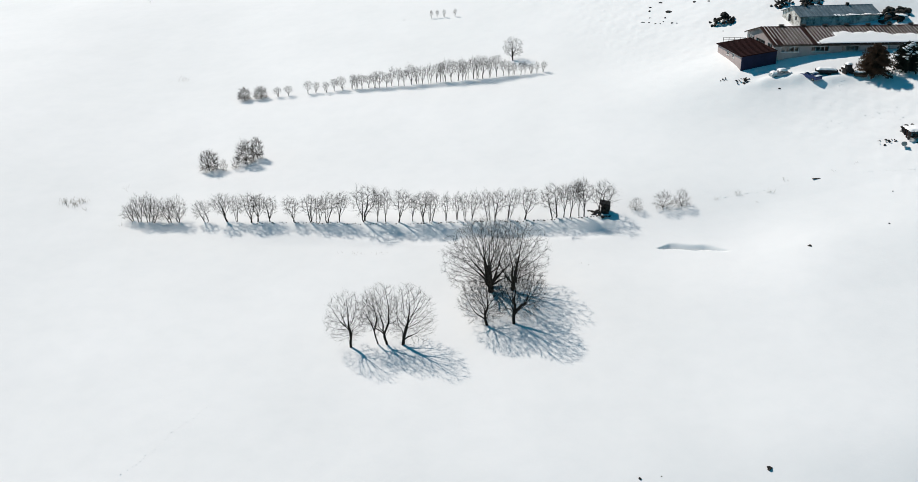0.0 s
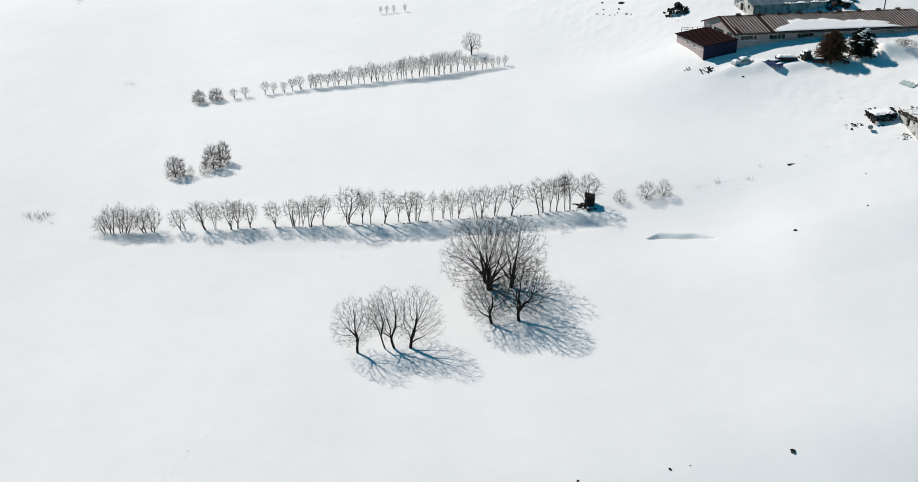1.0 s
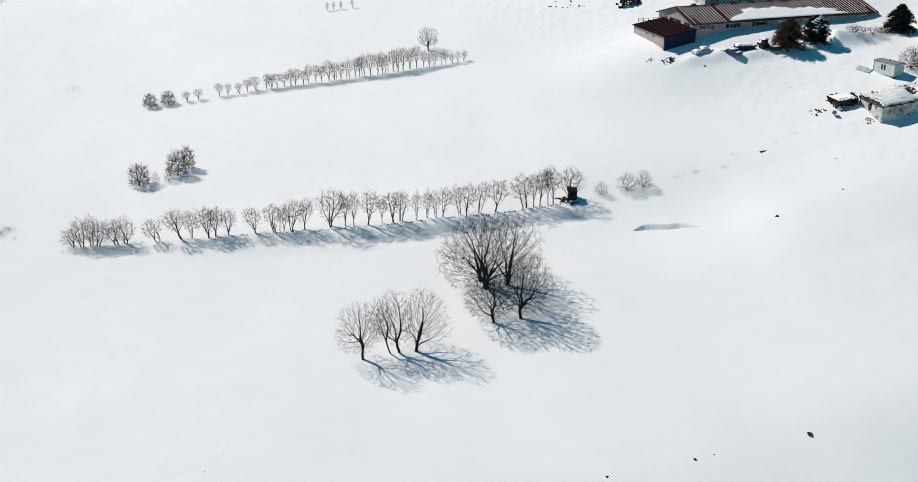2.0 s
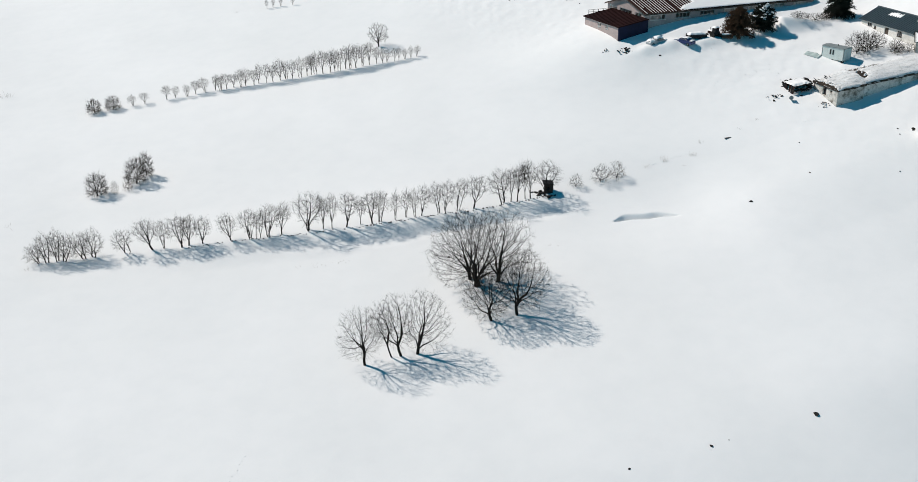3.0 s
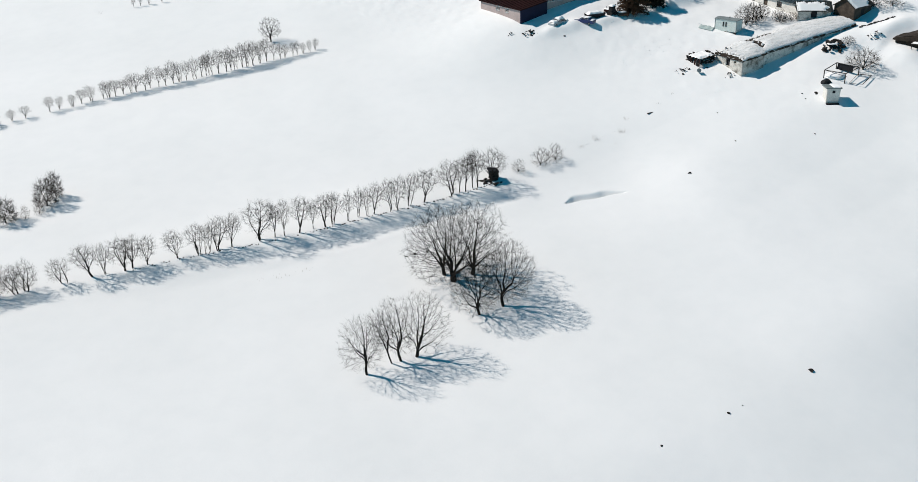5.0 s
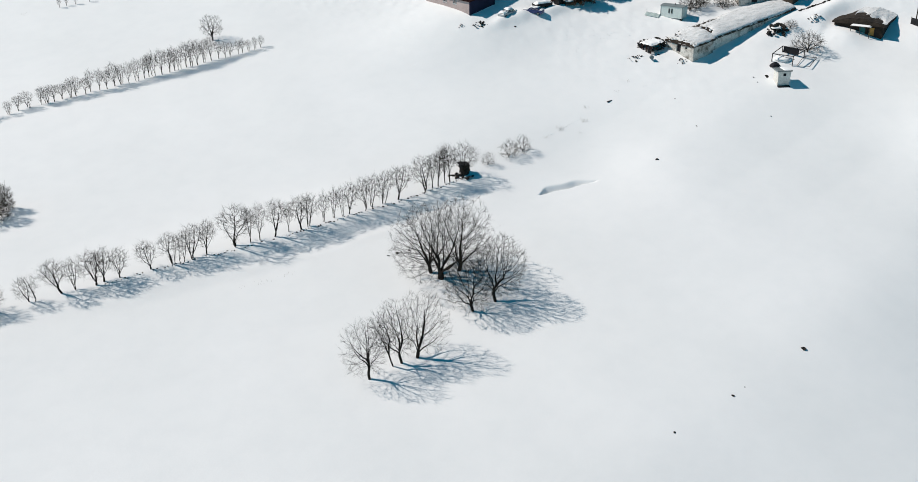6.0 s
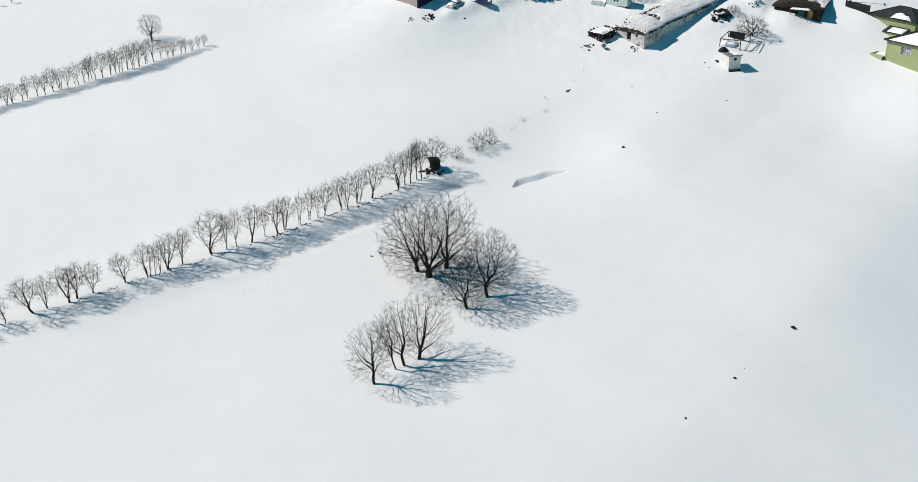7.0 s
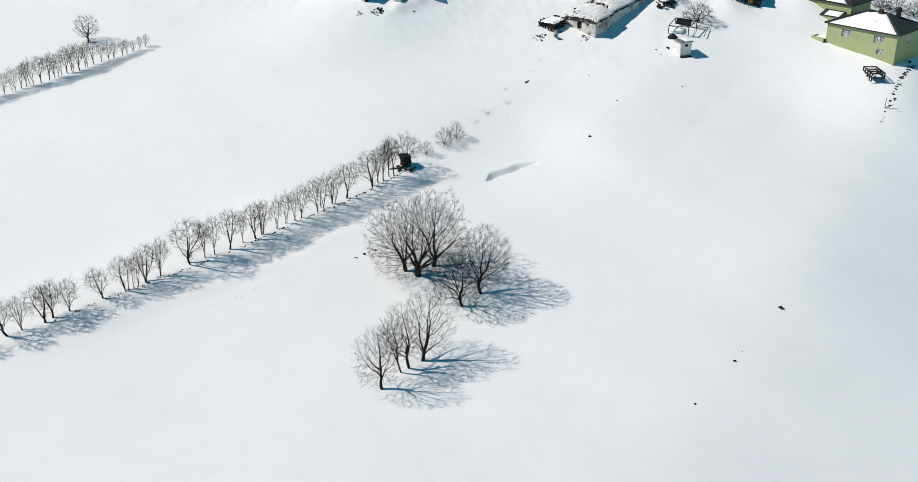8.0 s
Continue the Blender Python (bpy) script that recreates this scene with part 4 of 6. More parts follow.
def snowy_shed(x, y, turn, z, L, D, E, R, seed, label, bare):
    """A small gabled shed; its dark roof carries a thick torn sheet of snow."""
    h = house("snowy_shed", x, y, turn, z, label, "shed")
    walls_of(h, 0, L, 0, D, -2.0, E, OLDWOOD if seed % 2 else WHITEWASH, {"s": [(L * 0.4, L * 0.4 + 1.2, 0.1, min(E - 0.2, 1.8))]}, 0.2)
    part("door", box(bmesh.new(), L * 0.4, L * 0.4 + 1.2, 0.06, 0.12, 0.1, min(E - 0.2, 1.8)), BLACK, h, "dark plank door")
    for x0, x1 in ((0.0, 0.2), (L - 0.2, L)):
        part("gable", prism(bmesh.new(), [(0.0, E), (D, E), (D / 2, R)], x0, x1), OLDWOOD, h)
    for side, (ea, ri) in enumerate((((0.0, E), (D / 2, R)), ((D, E), (D / 2, R)))):
        a, slope, up, o = sheet_roof(h, -0.4, L + 0.4, ea, ri, ROOFDARK, 0.9, seed=seed + side, over=0.4)
        snow_patch("roof_snow", h, Vector((-0.4, 0, 0)) + a + up * 0.09, (1, 0, 0), slope, L + 0.8, o, 0.18,
                   lambda u, v: np.minimum(0.22, np.minimum(np.minimum(u - 0.2, L + 0.5 - u - bare * (1 + 0.5 * np.sin(v * 4))), o - v - 0.3 + 0.25 * np.sin(u * 3.3) * np.sin(u * 1.3 + 2)) * 0.35))
    return h


def stable_ruin():
    """The long low stable that runs up the slope under a sod roof deep in snow."""
    h = house("sod_roofed_stable", 82.6, 157.0, -1.0, 17.0, "long whitewashed rubble stable, sod roof deep in snow", "stable")
    tilt = 0.112                     # the building climbs with the ground

    def body(x0, x1, y0, y1, e0, base, rise, seed, door=None):
        for side, (p, q) in {"s": ((x0, y0), (x1, y0)), "e": ((x1, y0 + 0.5), (x1, y1 - 0.5)), "n": ((x1, y1), (x0, y1)), "w": ((x0, y1 - 0.5), (x0, y0 + 0.5))}.items():
            holes = door if side == "w" and door else ()
            bm = wall(bmesh.new(), p, q, base, e0, 0.5, holes)
            bmesh.ops.subdivide_edges(bm, edges=[e for e in bm.edges if e.calc_length() > 1.5], cuts=6, use_grid_fill=True)
            for v in bm.verts:
                v.co.z += tilt * (v.co.x - x0) if v.co.z > base + 0.1 else 0
                k = noise.noise(Vector((v.co.x * 0.9, v.co.y * 0.9, v.co.z * 0.9 + seed)))
                v.co.x += 0.06 * k
                v.co.y += 0.06 * k
            part("wall", bm, WHITEWASH, h, "flaking whitewashed rubble wall")
        # roof: flat earth slab with ragged dark eaves, then a low dome of snow
        W = y1 - y0 + 0.5
        dome = lambda f: rise * np.maximum(1 - np.abs(2 * f - 1) ** 2.4, 0)
        outline = [(y0 - 0.25, e0 - 0.22), (y1 + 0.25, e0 - 0.22)] + [(y1 + 0.25 - W * k / 12, e0 + 0.12 + float(dome(k / 12))) for k in range(13)]
        bm = prism(bmesh.new(), outline, x0 - 0.2, x1 + 0.2)
        bmesh.ops.subdivide_edges(bm, edges=[e for e in bm.edges if e.calc_length() > 2.5], cuts=30, use_grid_fill=True)
        for v in bm.verts:
            v.co.z += tilt * (v.co.x - x0) + 0.14 * noise.noise(v.co * 1.3)
            v.co.y += 0.2 * noise.noise(v.co * 0.9 + Vector((5, 0, 0)))
            v.co.x += 0.15 * noise.noise(v.co * 1.1 + Vector((0, 5, 0)))
        part("roof", bm, EARTH, h, "dark sod roof with ragged eaves")
        eu = Vector((1, 0, tilt)).normalized()

        def depth(u, v):
            d = 0.34 + dome(v / W) + 0.055 * waves(u * 0.5 + v, v * 0.5, seed, (1.6, 0.8)) + 0.035 * waves(u * 0.45 + v, v * 0.6, seed + 7, (0.55, 0.4)) + 0.03 * waves(u, v, seed + 1, (5,))
            edge = np.minimum(np.minimum(u - 0.05, v - 0.05), W - v) - 0.05 * (1 + waves(u, v, seed + 3, (2.3, 0.9)))
            d = np.minimum(d, np.where(edge > 0, 0.25 + dome(v / W) + 0.25 * edge, -1))
            if seed == 36:
                d = np.where((u < 0.9) & (waves(u, v, 47, (1.5, 0.7)) > 0.35), -1, d)      # bare sod along the broken edge
                d = np.where(d > 0, d + 0.75 * ramp(u, 1.6, 6.2) * ramp(v, 0.2, 3.0), d)      # drifted up against the taller part
            if seed == 40:
                gaps = np.exp(-(((u - 1.4 - 0.25 * v) / 0.7) ** 2) - ((v - 3.6) / 1.5) ** 2) + np.exp(-(((u - 5) / 5.0) ** 2) - ((v - 6.7 - 0.08 * u) / 0.75) ** 2)
                d = d - 2.3 * gaps * (0.65 + 0.5 * waves(u, v, 44, (1.7, 0.8)))
            return d

        snow_patch("roof_snow", h, (x0 - 0.2, y0 - 0.25, e0), eu, (0, 1, 0), (x1 - x0 + 0.4) / eu.x, W, 0.2, depth, "rippled deep snow on the sod roof", GREYSNOW)

    body(0.0, 5.6, 0.0, 7.2, 2.5, -1.5, 0.35, 36, [(2.3, 3.4, 0.7, 2.25), (4.5, 5.1, 1.6, 2.0)])
    body(5.6, 30.5, 0.6, 8.8, 3.0, -1.5, 0.8, 40)
    part("door", box(bmesh.new(), 0.28, 0.36, 7.2 - 0.5 - 3.4, 7.2 - 0.5 - 2.3, 0.7, 2.25), BLACK, h, "dark open doorway leaf")
    # the fallen lean-to by the door
    rng = random.Random(33)
    x0, x1, y0, y1 = -4.6, -0.9, 6.7, 10.3
    for k in range(9):
        if k != 4:
            y = y0 + 0.1 + k * 0.4
            part("board", beam(bmesh.new(), (x0 + 0.04 * (k % 3), y, 0.5), (x0 + 0.1, y + 0.04 * (k % 2), 1.85 + 0.12 * math.sin(k * 2.3)), 0.3, 0.05), BLACK if k % 3 else RUST, h)
    for p, q in (((x0, y0), (x1, y0)), ((x0, y1), (x1 + 0.8, y1)), ((x1, y0), (x1 + 0.8, y1))):
        n = int(math.dist(p, q) / 0.5)
        for k in range(n):
            for level in range(3 + k % 2 if p[1] == y1 or p[0] == x1 else 1 + k % 2):
                ob = new("stone", ROCKS[(k + level) % 4])
                ob.parent = h
                f = (k + 0.5 * (level % 2)) / n
                ob.matrix_local = pose(p[0] + (q[0] - p[0]) * f, p[1] + (q[1] - p[1]) * f, 1.15 + 0.36 * level + 0.09 * (p[0] - x0), rng.uniform(-25, 25), rng.uniform(-25, 25), rng.uniform(0, 360)) @ Matrix.Diagonal((rng.uniform(0.6, 1.2), rng.uniform(0.5, 0.9), rng.uniform(0.5, 0.9), 1))
    part("roof_board", beam(bmesh.new(), (x0 + 0.2, 8.5, 1.85), (x1 + 0.3, 8.5, 2.15), 3.3, 0.1), OLDWOOD, h)
    snow_patch("roof_snow", h, (x0 - 0.05, y0 + 0.1, 1.95), (1, 0, 0.1), (0, 1, 0), 4.2, 3.6, 0.14,
               lambda u, v: np.minimum(0.3, (np.minimum(np.minimum(u + 0.3, 4.1 - u), np.minimum(v + 0.1, 3.5 - v)) - 0.12 - 0.12 * waves(u, v, 6, (1.2, 0.6))) * 0.6) + 0.03 * waves(u, v, 5, (2.0,)))
    for k in range(7):
        a = Vector((-0.6 + 0.5 * k, 6.0 + 0.35 * math.sin(k * 2.1), 2.7 + 0.12 * k))
        part("roof_pole", beam(bmesh.new(), a, a + Vector((0.8 * math.cos(k * 1.7), 0.9 * math.sin(k * 1.7), 0.35)), 0.09), OLDWOOD, h)
    return h


def container():
    h = thing("site_container", 92.4, 169.0, -71.0, 21.35, "pale mint metal site container set on blocks in snow", "container")
    L, W, H = 4.8, 2.5, 2.4
    bm = box(bmesh.new(), -L, 0, 0, W, 0.1, H, 0.04)
    part("body", bm, MINT, h)
    for x in np.arange(-L + 1.2, -0.1, 1.2):
        part("rib", box(bmesh.new(), x - 0.02, x + 0.02, -0.012, 0.005, 0.25, H - 0.15), MINT, h)
    for x in (-L, -0.12):
        for y in (-0.02, W - 0.1):
            part("corner_post", box(bmesh.new(), x - 0.01, x + 0.13, y, y + 0.12, 0.05, H + 0.01), GREYMETAL, h)
    part("roof", prism(bmesh.new(), [(-0.12, H), (W + 0.12, H), (W + 0.12, H + 0.08), (W / 2, H + 0.22), (-0.12, H + 0.08)], -L - 0.12, 0.12), GREYMETAL, h, "grey low-pitched metal roof")
    part("roof_pipe", tube(bmesh.new(), (-2.2, W / 2, H + 0.1), (-2.2, W / 2, H + 0.5), 0.08), IRON, h)
    for x in (-2.9, -2.3):
        w = new("window")
        w.parent = h
        w.matrix_local = pose(x, 0, 1.0)
        part("frame", box(bmesh.new(), -0.16, 0.16, -0.05, -0.01, 0, 1.0, 0.015), GREYMETAL, w)
        part("pane", box(bmesh.new(), -0.11, 0.11, -0.07, -0.045, 0.06, 0.94), BLACK, w)
    for x in (-L + 0.3, -L / 2, -0.3):
        for y in (0.3, W - 0.3):
            part("block", box(bmesh.new(), x - 0.2, x + 0.2, y - 0.2, y + 0.2, -0.7, 0.1), STONE, h)
    part("end_door", box(bmesh.new(), 0.0, 0.05, 0.6, 1.5, 0.2, 2.1), MINT, h)
    return h


def sod_house():
    h = house("sod_house", 118.0, 139.6, 20.0, 19.3, "low earth-roofed house with worn coloured doors", "house")
    # front wall looks to the local west
    L, D, E = 11.0, 9.4, 1.9
    west = [(4.4, 5.6, 0.0, 1.5), (6.3, 7.3, 0.0, 1.5)]
    lines = walls_of(h, 0, L, 0, D, -1.5, E, EARTH, {"w": west}, 0.5)
    part("door", box(bmesh.new(), 0.08, 0.16, D - 0.5 - 5.6, D - 0.5 - 4.4, 0, 1.5), TURQUOISE, h, "faded turquoise door")
    part("door", box(bmesh.new(), 0.08, 0.16, D - 0.5 - 7.3, D - 0.5 - 6.3, 0, 1.5), ORANGE, h, "orange painted door")
    bm = prism(bmesh.new(), [(-0.4, E), (D + 0.4, E), (D + 0.4, E + 0.3), (D * 0.65, E + 1.3), (D * 0.35, E + 1.3), (-0.4, E + 0.3)], -0.5, L + 0.4)
    bmesh.ops.subdivide_edges(bm, edges=[e for e in bm.edges if e.calc_length() > 2], cuts=14, use_grid_fill=True)
    for v in bm.verts:
        v.co += Vector((noise.noise(v.co * 0.8), noise.noise(v.co * 0.8 + Vector((9, 0, 0))), noise.noise(v.co * 0.7 + Vector((0, 9, 0))))) * 0.22
    part("roof", bm, EARTH, h, "humped roof of dark earth")
    half, rise = D * 0.35 + 0.4, 1.0
    ev = Vector((0, half, rise)).normalized()
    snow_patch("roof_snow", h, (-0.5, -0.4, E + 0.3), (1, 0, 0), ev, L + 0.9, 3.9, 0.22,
               lambda u, v: np.minimum(0.25, (u - 2.4 - 0.5 * v + 1.2 * np.sin(v * 1.9 + 1)) * 0.2) + 0.07 * waves(u, v, 71, (3.1, 1.3, 0.6)), mat=GREYSNOW)
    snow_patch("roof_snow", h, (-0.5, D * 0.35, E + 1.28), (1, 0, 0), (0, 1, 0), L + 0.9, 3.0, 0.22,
               lambda u, v: np.minimum(0.22, (u - 5.2 + 1.0 * np.sin(v * 2.5)) * 0.2) + 0.07 * waves(u, v, 72, (2.7, 1.4, 0.6)), mat=GREYSNOW)
    part("canopy", box(bmesh.new(), -1.6, 0.0, 2.0, 6.0, E - 0.15, E - 0.05), OLDWOOD, h)
    snow_patch("canopy_snow", h, (-1.6, 2.0, E - 0.05), (1, 0, 0), (0, 1, 0), 1.6, 4.0, 0.2, lambda u, v: np.minimum(0.25, np.minimum(np.minimum(u + 0.1, 1.6 - u + 0.2), np.minimum(v, 4 - v)) * 0.6))
    for y in (2.2, 4.0, 5.8):
        part("canopy_post", box(bmesh.new(), -1.5, -1.4, y - 0.05, y + 0.05, -1.0, E - 0.15), OLDWOOD, h)
    return h


def hip_roof(h, x0, x1, y0, y1, E, R, mat, over=0.5):
    """A hipped roof: four slopes, each a part, on a soffit board."""
    x0, x1, y0, y1 = x0 - over, x1 + over, y0 - over, y1 + over
    part("soffit", box(bmesh.new(), x0, x1, y0, y1, E - 0.02, E + 0.1), OLDWOOD, h)
    half = min(x1 - x0, y1 - y0) / 2
    if x1 - x0 > y1 - y0:
        a, b = Vector((x0 + half, (y0 + y1) / 2, R)), Vector((x1 - half, (y0 + y1) / 2, R))
    else:
        a, b = Vector(((x0 + x1) / 2, y0 + half, R)), Vector(((x0 + x1) / 2, y1 - half, R))
    c = [Vector((x0, y0, E + 0.1)), Vector((x1, y0, E + 0.1)), Vector((x1, y1, E + 0.1)), Vector((x0, y1, E + 0.1))]
    if x1 - x0 > y1 - y0:
        slopes = [[c[0], c[1], b, a], [c[1], c[2], b], [c[2], c[3], a, b], [c[3], c[0], a]]
    else:
        slopes = [[c[0], c[1], a], [c[1], c[2], b, a], [c[2], c[3], b], [c[3], c[0], a, b]]
    for corners in slopes:
        bm = bmesh.new()
        n = (corners[1] - corners[0]).cross(corners[2] - corners[0]).normalized() * 0.1
        top, low = [bm.verts.new(v + n) for v in corners], [bm.verts.new(v) for v in corners]
        bm.faces.new(top), bm.faces.new(low[::-1])
        for i in range(len(corners)):
            bm.faces.new((low[i], low[(i + 1) % len(corners)], top[(i + 1) % len(corners)], top[i]))
        part("roof_slope", bm, mat, h)
    for p in c:
        part("hip_ridge", beam(bmesh.new(), p + Vector((0, 0, 0.12)), (a if (p - a).length < (p - b).length else b) + Vector((0, 0, 0.12)), 0.22, 0.12), mat, h)
    part("ridge", beam(bmesh.new(), a + Vector((0, 0, 0.14)), b + Vector((0, 0, 0.14)), 0.26, 0.14), mat, h)
    return a, b, c


def green_house():
    h = house("green_house", 113.1, 109.6, 82.0, 13.95, "light green plastered house with a dark hipped roof")
    L, D, E, R = 14.4, 10.5, 4.3, 6.8
    # the long wall towards the field lies on the local north side, seen from right to left
    front = [(2.6, 4.6, 2.2, 3.8), (9.3, 11.3, 2.2, 3.8), (2.4, 3.7, 0.15, 1.15)]
    lines = walls_of(h, 0, L, -D, 0, -2.5, E, GREEN, {"n": [(L - b, L - a, c, d) for a, b, c, d in front], "w": [(3.6, 5.2, 2.2, 3.7)], "e": [(4.0, 5.6, 2.2, 3.7)]}, 0.35)
    for a, b, c, d in front:
        window(h, *lines["n"], (L - b, L - a, c, d), 2, curtain=True, back=0.16)
    window(h, *lines["w"], (3.6, 5.2, 2.2, 3.7), 2)
    window(h, *lines["e"], (4.0, 5.6, 2.2, 3.7), 2)
    part("floor", box(bmesh.new(), 0.35, L - 0.35, -D + 0.35, -0.35, 1.3, 1.5), OLDWOOD, h)
    part("eave_band", box(bmesh.new(), -0.02, L + 0.02, 0.0, 0.03, E - 0.4, E - 0.05), GREEN, h)
    a, b, c = hip_roof(h, 0, L, -D, 0, E, R, ROOFDARK)
    # snow lies on the slope towards the field
    half = (D + 1.0) / 2
    ev = Vector((0, -half, R - E - 0.1)).normalized()
    ln = math.hypot(half, R - E - 0.1)
    snow_patch("roof_snow", h, (-0.5, 0.5, E + 0.2), (1, 0, 0), ev, L + 1, ln, 0.2,
               lambda u, v: np.minimum(0.22, np.minimum(np.minimum(u - 0.55 - v * half / ln * 0.98, 14.5 - v * half / ln * 0.98 - u), np.minimum(v - 0.05, ln - 0.5 + 0.2 * np.sin(u * 2.6) - v)) * 0.5),
               "smooth snow on one roof slope")
    part("roof_hatch", box(bmesh.new(), 5.4, 6.3, -2.6, -1.9, E + 1.05, E + 1.5, 0.05), IRON, h)
    part("chimney", box(bmesh.new(), 3.2, 3.9, -6.6, -5.9, R - 0.6, R + 1.3, 0.05), BLACK, h, "tall black chimney")
    part("chimney", box(bmesh.new(), 6.0, 6.8, -5.2, -4.5, R - 0.3, R + 0.7, 0.05), EARTH, h)
    # porch at the end towards the barn
    p = new("porch")
    p.parent = h
    part("parapet", box(bmesh.new(), L + 2.5, L + 2.7, -1.6, 0.9, -1.5, 1.4), GREEN, p)
    part("parapet", box(bmesh.new(), L, L + 2.5, 0.7, 0.9, -1.5, 1.4), GREEN, p)
    part("deck", box(bmesh.new(), L, L + 2.5, -1.6, 0.7, -1.5, 0.9), STONE, p)
    snow_patch("deck_snow", p, (L, -1.6, 0.9), (1, 0, 0), (0, 1, 0), 2.5, 2.3, 0.2, lambda u, v: 0.45 + 0.1 * np.sin(u * 2) - 0.1 * v)
    return h


def second_green_house():
    h = house("small_green_house", 125.5, 123.3, 82.0, 15.7, "smaller green plastered house behind the first one")
    L, D, E, R = 10.5, 8.0, 4.1, 5.9
    front = [(7.0, 8.3, 1.2, 2.3), (3.6, 4.9, 1.2, 2.3)]
    lines = walls_of(h, 0, L, -D, 0, -2.5, E, GREEN, {"n": [(L - b, L - a, c, d) for a, b, c, d in front]}, 0.35)
    for a, b, c, d in front:
        window(h, *lines["n"], (L - b, L - a, c, d), 2, OLDWOOD)
    hip_roof(h, 0, L, -D, 0, E, R, ROOFDARK, 0.4)
    part("lean_to_roof", prism(bmesh.new(), [(0.0, 2.7), (2.6, 1.9), (2.6, 2.0), (0.0, 2.8)], 1.0, 5.5), ROOFDARK, h)
    part("lean_to_wall", box(bmesh.new(), 1.1, 5.4, 2.2, 2.4, -1.5, 1.95), GREEN, h)
    snow_patch("roof_snow", h, (1.2, 2.6, 2.0), (1, 0, 0), (0, -1, 0.3), 3.6, 2.4, 0.2, lambda u, v: np.minimum(0.2, np.minimum(np.minimum(u, 3.4 - u), np.minimum(v - 0.2, 2.3 - v)) * 0.5))
    snow_patch("roof_snow", h, (0.6, 0.4, E + 0.2), (1, 0, 0), (0, -4.4, 1.6), 9, 4.4, 0.22, lambda u, v: np.minimum(0.2, np.minimum(u - 0.3 - 0.9 * v, np.minimum(5 - u, 2.2 - v + 0.4 * np.sin(u * 2))) * 0.4))
    return h


long_barn()
grey_barn()
teal_house()
snowy_shed(106.6, 166.2, -35, 23.3, 6.6, 4.2, 1.6, 3.0, 20, "low pale shed under a thick snow roof", 0.8)
snowy_shed(114.3, 158.6, 8, 23.4, 6.4, 4.6, 2.4, 4.0, 23, "dark timber shed with snow on its roof", 1.2)
stable_ruin()
container()
sod_house()
green_house()
second_green_house()


# ---- things round the village ----
def conifer(name, x, y, h, r, mat, seed, label, snow=0, shape=1.0):
    """An evergreen or a dense dead one: trunk, drooping boughs and a coat of sprigs."""
    rng = np.random.default_rng(seed)
    tree = thing(name, x, y, 0, None, label, "tree")
    part_mesh("trunk", tubes_mesh("trunk", [([(0, 0, -0.4), (0.05, 0, h * 0.4), (0, 0.05, h * 0.97)], [0.16, 0.11, 0.02])], 7), BARK, tree)
    boughs, sprigs = [], []
    levels = 16
    for k in range(levels):
        f = (k + 0.5) / levels
        z = 0.25 + f * (h - 0.4)
        reach = r * (1 - f ** (1.6 * shape)) + 0.18
        for i in range(18):
            a = rng.uniform(0, math.tau)
            l = reach * rng.uniform(0.55, 1.06)
            d = np.array([math.cos(a), math.sin(a), 0.0])
            p0, p1, p2 = np.array([0, 0, z]), np.array([0, 0, z + 0.10 * l]) + d * l * 0.5, np.array([0, 0, z - 0.12 * l]) + d * l
            boughs.append(((p0, p1, p2), (0.035, 0.025, 0.01)))
            for _ in range(int(8 + 13 * l)):
                s = rng.uniform(0.12, 1.0)
                q = (1 - s) ** 2 * p0 + 2 * s * (1 - s) * p1 + s * s * p2
                w = d * 0.6 + rng.normal(0, 0.55, 3) + [0, 0, 0.1]
                w /= np.linalg.norm(w)
                n = rng.uniform(0.25, 0.6)
                sprigs.append(((q, q + w * n * 0.55, q + w * n), (0.035, 0.045, 0.006)))
    tagged(part_mesh("boughs", tubes_mesh("boughs", boughs, 4), BARK, tree), kind="stuff")
    tagged(part_mesh("foliage", tubes_mesh("foliage", sprigs, 3), mat, tree), kind="stuff")
    for i in range(snow):
        f = rng.uniform(0.45, 0.97)
        a = math.radians(rng.uniform(150, 330))
        l = (r * (1 - f ** (1.6 * shape)) + 0.1) * rng.uniform(0.5, 0.95)
        bm = bmesh.new()
        bmesh.ops.create_icosphere(bm, subdivisions=2, radius=rng.uniform(0.15, 0.42))
        for v in bm.verts:
            v.co = v.co * (1 + 0.4 * noise.noise(v.co * 3 + Vector((i, 0, 0))))
            v.co.z *= 0.35
        ob = part("snow_clump", bm, SNOW, tree, smooth=True)
        ob.matrix_local = pose(l * math.cos(a), l * math.sin(a), 0.35 + f * (h - 0.4), rng.uniform(-25, 25), rng.uniform(-25, 25), 0)
    return tree


conifer("dead_tree", 80.4, 187.2, 6.0, 3.3, DEADLEAF, 3, "dense russet dead tree against the long barn", 0, 2.6)
conifer("spruce_tree", 86.7, 188.0, 5.7, 2.7, NEEDLES, 5, "dark spruce with clumps of snow on its boughs", 42, 3.2)
conifer("spruce_tree", 107.6, 191.2, 5.6, 3.2, NEEDLES, 6, "dark spruce standing alone behind the yard", 0, 2.0)


